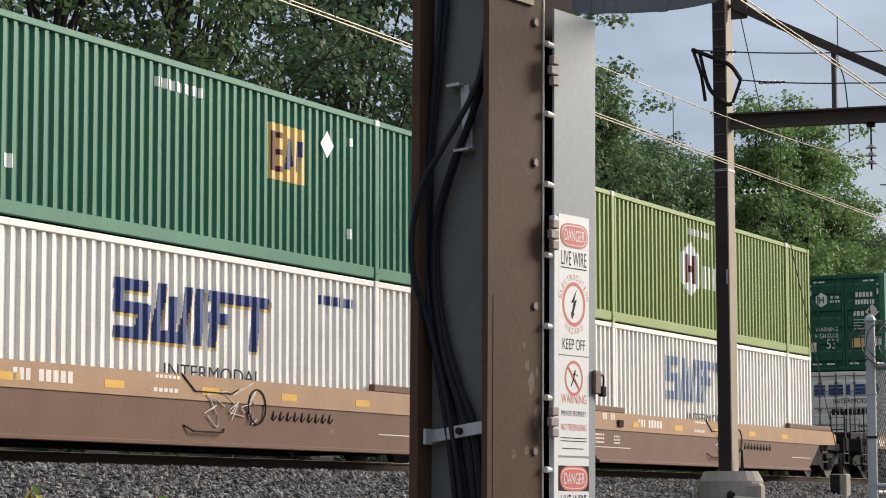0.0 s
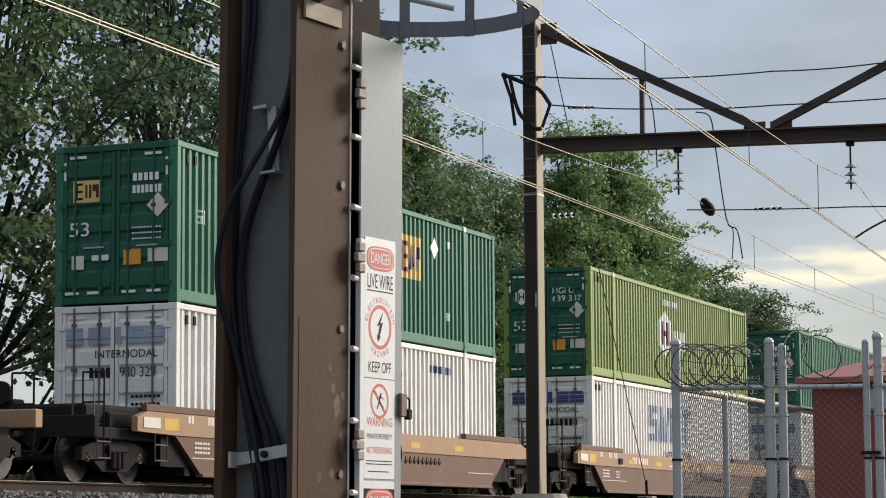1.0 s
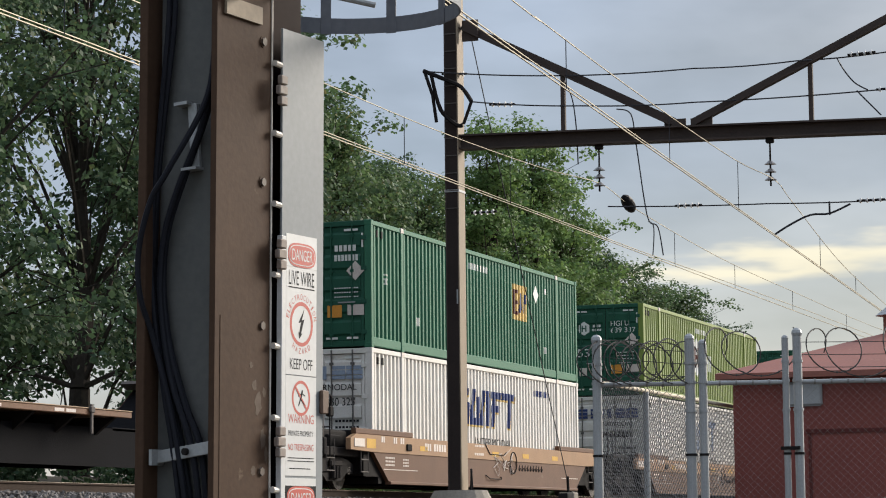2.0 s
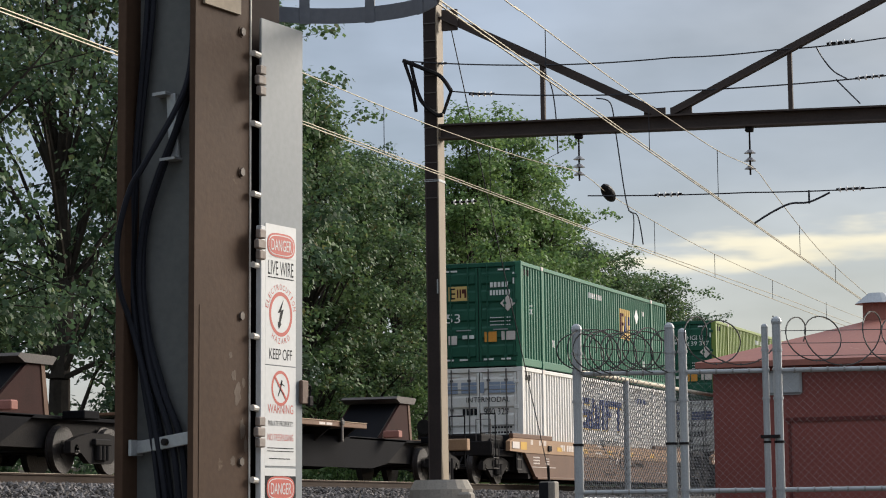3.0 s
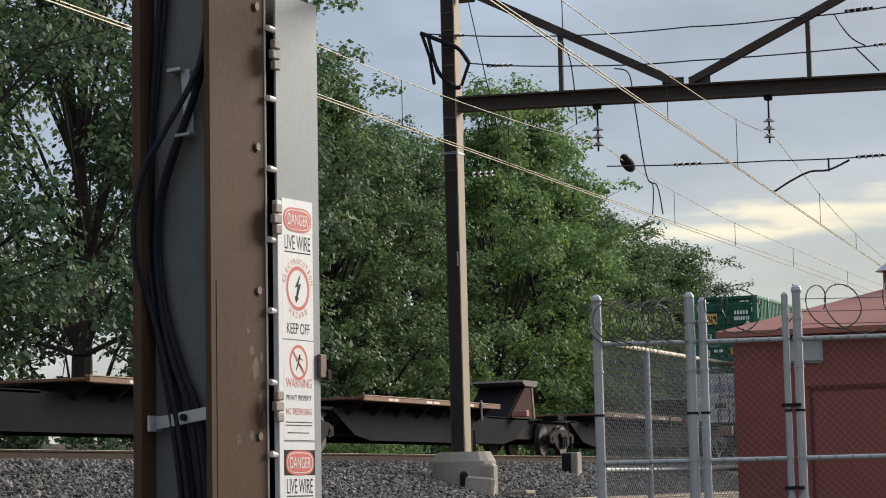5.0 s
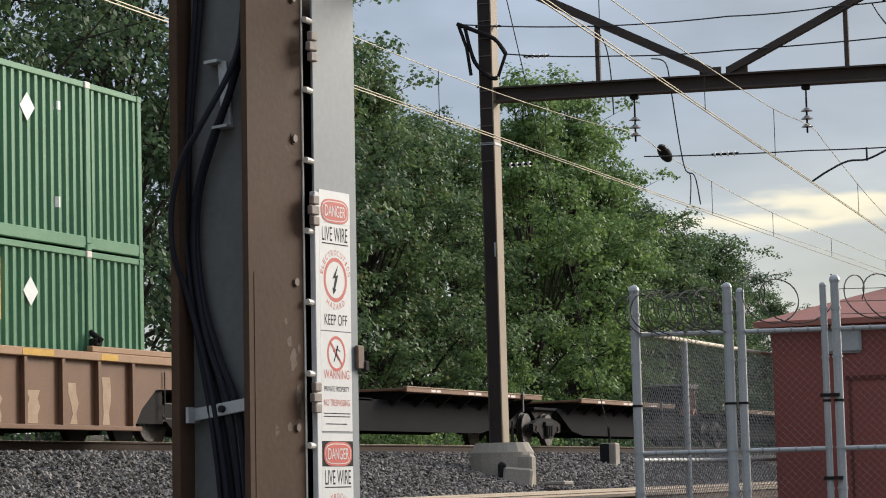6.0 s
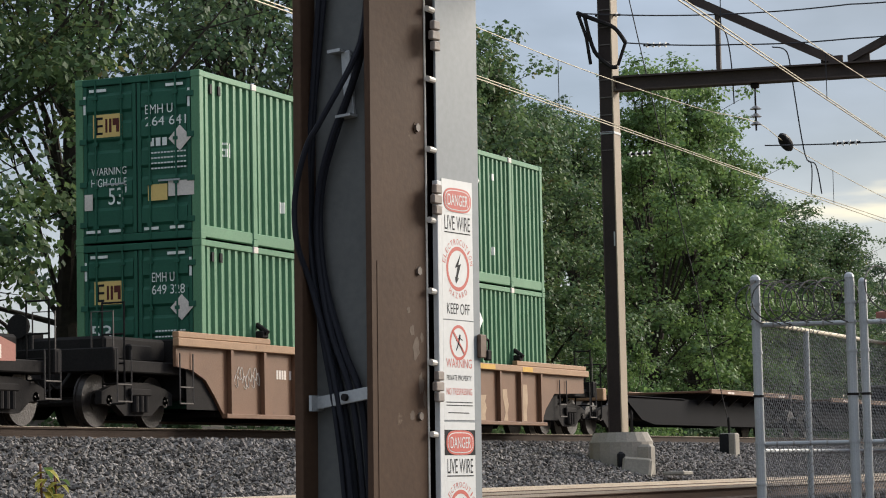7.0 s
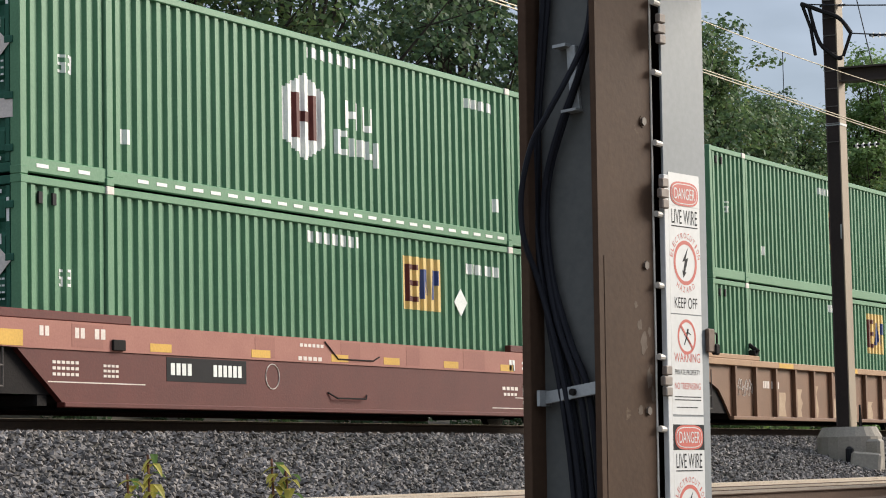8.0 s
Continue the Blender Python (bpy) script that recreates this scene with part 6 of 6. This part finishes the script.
# ---------------------------------------------------------------- near column
def near_column():
    c = empty("steel_column", "brown steel H-column with black cables and ladder guard", "column", at=pose(9.879, 4.602, 2.6, 0, 0, -8) @ Matrix.Rotation(radians(0.5), 4, (0.84, 0.54, 0)) @ pose(0, 0, -2.6))
    z0, z1 = 0.0, 5.2
    part("flange", boxed(0, 0.46, 0.0, 0.03, z0, z1, 0.004), COLBROWN, c, "brown painted outer flange")
    part("flange", boxed(0, 0.46, 0.368, 0.413, z0, z1, 0.004), COLBROWN, c)
    part("web", boxed(0.115, 0.14, 0.03, 0.368, z0, z1), COLGREY, c, "grey painted web")
    for z in (0.55, 1.2, 1.855, 2.509, 3.162, 3.807):
        bolt = part("bolt", rod(bmesh.new(), (0.386, -0.012, z), (0.386, 0.001, z), 0.02, 6), BOLTM, c)
        part("washer", rod(bmesh.new(), (0.386, -0.003, z), (0.386, 0.001, z), 0.028, 14), COLBROWN, bolt)
    # pale cream strip along the outer flange's right edge
    part("edge_strip", boxed(0.456, 0.466, -0.006, 0.035, z0, z1, 0.002), RUNG, c, "pale strip along the flange edge")
    part("splice_plate", boxed(0.06, 0.36, -0.014, -0.001, 3.88, 3.96), SPLICE, c, "pale splice plate")
    # ladder behind the hinged guard
    for i in range(16):
        z = 0.155 + i * 0.324
        part("rung", rod(bmesh.new(), (0.452, -0.022, z), (0.504, -0.022, z - 0.003), 0.0145, 8), RUNG, c)
    part("ladder_rail", boxed(0.845, 0.87, -0.02, 0.06, z0, 3.85), COLBROWN, c)
    # broad dark sheet added so the gap behind the rungs looks black
    part("ladder_rail", boxed(0.478, 0.80, 0.05, 0.065, z0, z1), GAPDK, c, "dark maroon sheet darkening the gap behind the rungs")
    plate = part("guard_plate", boxed(0.502, 0.877, -0.034, -0.022, 0.25, 3.89, 0.003), PLATE, c, "pale grey hinged guard plate")
    part("guard_edge", boxed(0.496, 0.536, -0.040, -0.012, 0.25, 2.93, 0.003), SIGNW, c)
    for z in (3.594, 2.84, 1.99, 1.1):
        for k in range(3):
            part("hinge_leaf", boxed(0.437 + 0.014 * (k != 1), 0.507, -0.062, -0.036, z - 0.07 + k * 0.048, z - 0.028 + k * 0.048, 0.005), HINGEM, c, "rust-stained hinge knuckle")
    bm = block(bmesh.new(), 0.84, 0.9, -0.055, -0.0345, 2.13, 2.24, 0.005)
    lock = part("lock_hasp", bm, HASP, c, "rust-brown steel hasp")
    bm = block(bmesh.new(), 0.895, 0.935, -0.062, -0.035, 2.12, 2.17, 0.006)
    tube(bm, smooth_path([(0.9, -0.048, 2.17), (0.9, -0.048, 2.215), (0.925, -0.048, 2.215), (0.925, -0.048, 2.17)], 5), 0.005)
    part("padlock", bm, RUSTDK, lock, "rusty padlock")
    # sheet stickers
    y = -0.0345
    xl, xr, xm = 0.54, 0.811, 0.6755
    def board(name, za, zb, mat, off=0.0, x0=xl, x1=xr):
        return part(name, boxed(x0, x1, y - 0.002 - off, y - off, za, zb), mat, c)
    def text(t, z, h, w, mat):
        return lettering(t, h, w, mat, c, pose(xm, y - 0.0026, z, 90, 0, 0))
    def oval(z, rx, rz, mat, off, name="sign_field"):
        pts = []
        for k in range(32):
            a = k * math.tau / 32
            ca, sa = math.cos(a), math.sin(a)
            pts.append((xm + rx * math.copysign(abs(ca) ** 0.55, ca), z + rz * math.copysign(abs(sa) ** 0.75, sa)))
        return part(name, prism(bmesh.new(), pts, "y", y - 0.003 - off, y - off), mat, c)
    def ring(z, r, w, mat):
        bm = bmesh.new()
        o = [(xm + (r - w / 2 + dw) * math.cos(k * math.tau / 40), y - 0.0025, z + (r - w / 2 + dw) * math.sin(k * math.tau / 40)) for dw in (0, w) for k in range(40)]
        v = [bm.verts.new(p) for p in o]
        for k in range(40):
            j = (k + 1) % 40
            bm.faces.new((v[k], v[j], v[40 + j], v[40 + k]))
        return part("sign_ring", bm, mat, c)
    def arc_text(t, z, r, h, span, up):
        for i, ch in enumerate(t):
            u = (i - (len(t) - 1) / 2) / max(1, len(t) - 1) * span
            a = radians(u)
            if up:
                m = pose(xm + r * math.sin(a), y - 0.0026, z + r * math.cos(a), 90, 0, 0) @ pose(0, 0, 0, 0, 0, -u)
            else:
                m = pose(xm + r * math.sin(a), y - 0.0026, z - r * math.cos(a), 90, 0, 0) @ pose(0, 0, 0, 0, 0, u)
            lettering(ch, h, h * (0.3 if ch == "I" else 0.72), RED, c, m)
    def danger_sign(top):
        board("sign_sheet", top - 0.645, top, SIGNW)
        board("sign_header", top - 0.15, top - 0.035, BLACK if top < 2.0 else SIGNW, 0.001)
        oval(top - 0.093, 0.122, 0.056, RED, 0.0015)
        oval(top - 0.093, 0.112, 0.047, SIGNW, 0.0022)
        oval(top - 0.093, 0.108, 0.043, RED, 0.0029)
        lettering("DANGER", 0.052, 0.18, SIGNW, c, pose(xm, y - 0.0066, top - 0.093, 90, 0, 0))
        text("LIVE WIRE", top - 0.20, 0.066, 0.226, BLACK)
        board("sign_line", top - 0.247, top - 0.242, BLACK, 0.001, xl + 0.02, xr - 0.02)
        zc = top - 0.41
        ring(zc, 0.094, 0.018, RED)
        arc_text("ELECTROCUTION", zc, 0.126, 0.026, 150, True)
        arc_text("HAZARD", zc, 0.124, 0.026, 66, False)
        bolt = [(0.03, 0.085), (-0.032, 0.005), (-0.002, 0.012), (-0.022, -0.05), (-0.032, -0.045), (-0.022, -0.085), (0.008, -0.055), (-0.004, -0.052), (0.032, 0.03), (0.004, 0.022)]
        part("flash_symbol", prism(bmesh.new(), [(xm + a * 0.8, zc + b * 0.8) for a, b in bolt], "y", y - 0.0032, y - 0.001), BLACK, c)
        text("KEEP OFF", top - 0.595, 0.05, 0.2, BLACK)
    danger_sign(2.945)
    danger_sign(1.83)
    top = 2.295
    board("sign_sheet", top - 0.455, top, SIGNW)
    zc = top - 0.1
    ring(zc, 0.074, 0.014, RED)
    part("sign_bar", boxed(-0.074, 0.074, -0.001, 0.001, -0.006, 0.006), RED, c, at=pose(xm, y - 0.0025, zc, 0, 45, 0))
    bm = bmesh.new()
    for a, b, w in (((0.012, 0.036), (-0.004, -0.004), 0.009), ((-0.004, -0.004), (0.03, -0.03), 0.007), ((-0.004, -0.004), (-0.022, -0.036), 0.007), ((0.008, 0.022), (0.034, 0.012), 0.006), ((0.006, 0.022), (-0.024, 0.008), 0.006)):
        rod(bm, (xm + a[0], y, zc + a[1]), (xm + b[0], y, zc + b[1]), w * 0.62, 6)
    part("sign_symbol", bm, BLACK, c, "plain black strokes of a pictogram")
    text("WARNING", top - 0.195, 0.042, 0.226, RED)
    text("PRIVATE PROPERTY", top - 0.262, 0.024, 0.22, BLACK)
    text("NO TRESPASSING", top - 0.325, 0.03, 0.226, RED)
    for k, z in enumerate((0.372, 0.386, 0.42)):
        board("sign_line", top - z - 0.004, top - z, BLACK, 0.001, xl + 0.02 + 0.015 * (k == 2), xr - 0.02 - 0.03 * (k == 2))
    # cable brackets and cables in the recess
    bm = boxed(0.09, 0.114, -0.024, 0.024, -0.148, 0.148, 0.003)  # leaning channel with a lip at each end
    block(bm, 0.05, 0.114, 0.0, 0.07, 0.142, 0.156)
    block(bm, 0.05, 0.114, -0.03, 0.05, -0.156, -0.144)
    part("cable_bracket", bm, GALV, c, at=pose(0, 0.178, 3.345, -4, 0, 0))
    bm = prism(bmesh.new(), [(0.045, 0.0), (0.452, 0.0), (0.452, 2.535), (0.045, 2.535)], "y", -0.0022, -0.0002)
    part("cover_plate", bm, COLBROWN, c, "thin brown plate welded on the flange")
    wear = random.Random(21)
    for wx, wz, wr, tall in ((0.36, 2.16, 0.03, 2.0), (0.33, 2.24, 0.02, 1.4), (0.40, 2.0, 0.025, 1.9), (0.32, 1.855, 0.02, 1.3), (0.41, 2.21, 0.015, 1.5), (0.43, 1.93, 0.018, 2.2), (0.30, 2.33, 0.014, 1.2)):
        pts = [(wx + wr * wear.uniform(0.6, 1.2) * math.cos(k * math.tau / 14), wz + tall * wr * wear.uniform(0.6, 1.2) * math.sin(k * math.tau / 14)) for k in range(14)]
        part("worn_patch", prism(bmesh.new(), pts, "y", -0.0028, -0.002), PALEWEAR, c, "pale patch of worn paint")
    strap = part("cable_clamp", boxed(0.045, 0.055, -0.16, 0.16, -0.028, 0.028, 0.003), GALV, c, at=pose(0, 0.192, 1.935, -7, 0, -8))
    part("clamp_bolt", rod(bmesh.new(), (0.026, -0.02, 0), (0.045, -0.02, 0), 0.016, 8), RUSTDK, strap)
    part("clamp_foot", boxed(0.02, 0.2, 0.335, 0.35, 1.88, 1.95), GALV, c)
    for pts, r in CABLES:
        part("cable", tube(bmesh.new(), smooth_path(pts, 6), r, 8), CABLE, c)
    # hooped safety cage above the guard
    cx, cy, cz, rr = 0.645, -0.28, 3.97, 0.53
    for zc in (cz, cz + 0.9):
        bm = bmesh.new()
        n = 48
        rings = []
        for k in range(n):
            a = k * math.tau / n
            rings.append([bm.verts.new((cx + q * math.cos(a), cy + q * math.sin(a), z)) for q, z in ((rr, zc), (rr + 0.006, zc), (rr + 0.006, zc + 0.075), (rr, zc + 0.075))])
        for k in range(n):
            p, q = rings[k], rings[(k + 1) % n]
            for j in range(4):
                bm.faces.new((p[j], p[(j + 1) % 4], q[(j + 1) % 4], q[j]))
        bmesh.ops.recalc_face_normals(bm, faces=bm.faces[:])
        part("cage_hoop", bm, CAGE, c, "grey painted cage hoop")
    for deg in (-170, -130, -95, -62, -30, 5, 40, 75):
        a = radians(deg)
        bm = boxed(-0.006, 0.0, -0.025, 0.025, cz - 0.005, cz + 1.25)
        part("cage_strap", bm, CAGE, c, at=pose(cx + rr * math.cos(a), cy + rr * math.sin(a), 0, 0, 0, deg))
    part("cage_bracket", rod(bmesh.new(), (0.5, 0.0, 4.1), (0.72, -0.4, 4.0), 0.014, 8), GALV, c)


GAPDK = material("dark maroon gap sheet", (0.022, 0.011, 0.009), rough=0.7, bump=0.0)
HASP = material("rust brown hasp", (0.17, 0.12, 0.09), (0.09, 0.055, 0.04), rough=0.6, bump=0.0)
HINGEM = material("stained hinge steel", (0.30, 0.27, 0.24), (0.2, 0.15, 0.12), rough=0.55, bump=0.0)
SPLICE = material("pale tan splice paint", (0.34, 0.27, 0.19), rough=0.6, bump=0.0)
PALEWEAR = material("pale worn primer", (0.125, 0.095, 0.072), (0.07, 0.044, 0.03), rough=0.75, bump=0.001, grain=45, blotch=14, amount=0.5)
BOLTM = material("worn brown bolt", (0.13, 0.10, 0.08), rough=0.5, bump=0.0)
RUNG = material("pale cream rung", (0.72, 0.66, 0.58), rough=0.5, bump=0.0)
CAGE = material("grey painted cage steel", (0.17, 0.18, 0.20), (0.13, 0.14, 0.16), rough=0.55, bump=0.001)
CABLE_LOOP = [(0.06, 0.047, 5.1), (0.06, 0.047, 4.082), (0.06, 0.047, 3.832), (0.05, 0.062, 3.577), (0.024, 0.112, 3.413), (-0.032, 0.242, 3.164), (-0.035, 0.321, 3.043), (-0.035, 0.379, 2.833), (-0.027, 0.376, 2.632), (0.037, 0.347, 2.446), (0.05, 0.281, 2.206), (0.05, 0.222, 1.967), (0.05, 0.157, 1.583), (0.05, 0.137, 1.2), (0.05, 0.137, 0.1)]
CABLE_A = [(0.08, 0.278, 5.1), (0.08, 0.278, 4.123), (0.08, 0.278, 3.873), (0.08, 0.318, 3.529), (0.08, 0.355, 3.199), (0.08, 0.376, 2.843), (0.08, 0.367, 2.589), (0.08, 0.307, 2.233), (0.08, 0.239, 1.943), (0.08, 0.189, 1.583), (0.08, 0.169, 1.2), (0.08, 0.169, 0.1)]
CABLE_B = [(0.065, 0.301, 5.1), (0.065, 0.301, 4.123), (0.065, 0.301, 3.873), (0.065, 0.341, 3.401), (0.065, 0.372, 3.019), (0.065, 0.372, 2.664), (0.065, 0.309, 2.232), (0.065, 0.253, 1.943), (0.065, 0.203, 1.583), (0.065, 0.183, 1.2), (0.065, 0.183, 0.1)]
CABLE_C = [(0.08, 0.061, 3.684), (0.08, 0.097, 3.458), (0.08, 0.212, 3.175), (0.08, 0.3, 2.94), (0.08, 0.325, 2.713), (0.08, 0.292, 2.433), (0.08, 0.203, 2.154), (0.08, 0.114, 1.94), (0.08, 0.074, 1.582), (0.08, 0.054, 1.2), (0.08, 0.054, 0.1)]
CABLE_D = [(0.065, 0.051, 3.604), (0.065, 0.127, 3.357), (0.065, 0.241, 3.112), (0.065, 0.314, 2.888), (0.065, 0.327, 2.611), (0.065, 0.264, 2.256), (0.065, 0.151, 1.941), (0.065, 0.102, 1.582), (0.065, 0.082, 1.2), (0.065, 0.082, 0.1)]
CABLE_E = [(0.095, 0.303, 5.1), (0.095, 0.303, 4.128), (0.095, 0.303, 3.878), (0.095, 0.343, 3.456), (0.095, 0.374, 3.023), (0.095, 0.372, 2.691), (0.095, 0.299, 2.233), (0.095, 0.219, 1.943), (0.095, 0.158, 1.582), (0.095, 0.138, 1.2), (0.095, 0.138, 0.1)]
CABLES = [(CABLE_LOOP, 0.0135), (CABLE_A, 0.013), (CABLE_B, 0.013), (CABLE_C, 0.016), (CABLE_D, 0.015), (CABLE_E, 0.013)]
near_column()


# ---------------------------------------------------------------- movement
# seconds, metres ahead of an even pace: the train surges slightly on its slack
SURGE = [(0, -0.45), (0.5, 0.0), (1, 0.1), (1.5, 0.25), (3, -0.5), (3.5, -0.22), (4, 0.0), (4.5, -0.1), (6, -0.42), (6.5, -0.1), (7, 0.16), (7.5, 0.38), (8, -0.37)]


def motions():
    for ob, x, z in TRAIN:
        walk(ob, [(t, pose(x + SPEED * t + slip, FACE_Y, z)) for t, slip in SURGE])
        for w in [o for o in ob.children if o.name.startswith("wheelset")]:
            place = w.matrix_basis.translation.copy()
            turn = math.degrees(SPEED / 0.42) / FPS
            walk(w, [(k / FPS, pose(*place) @ pose(0, 0, 0, 0, turn * k, 0)) for k in range(8 * FPS + 1)])


motions()
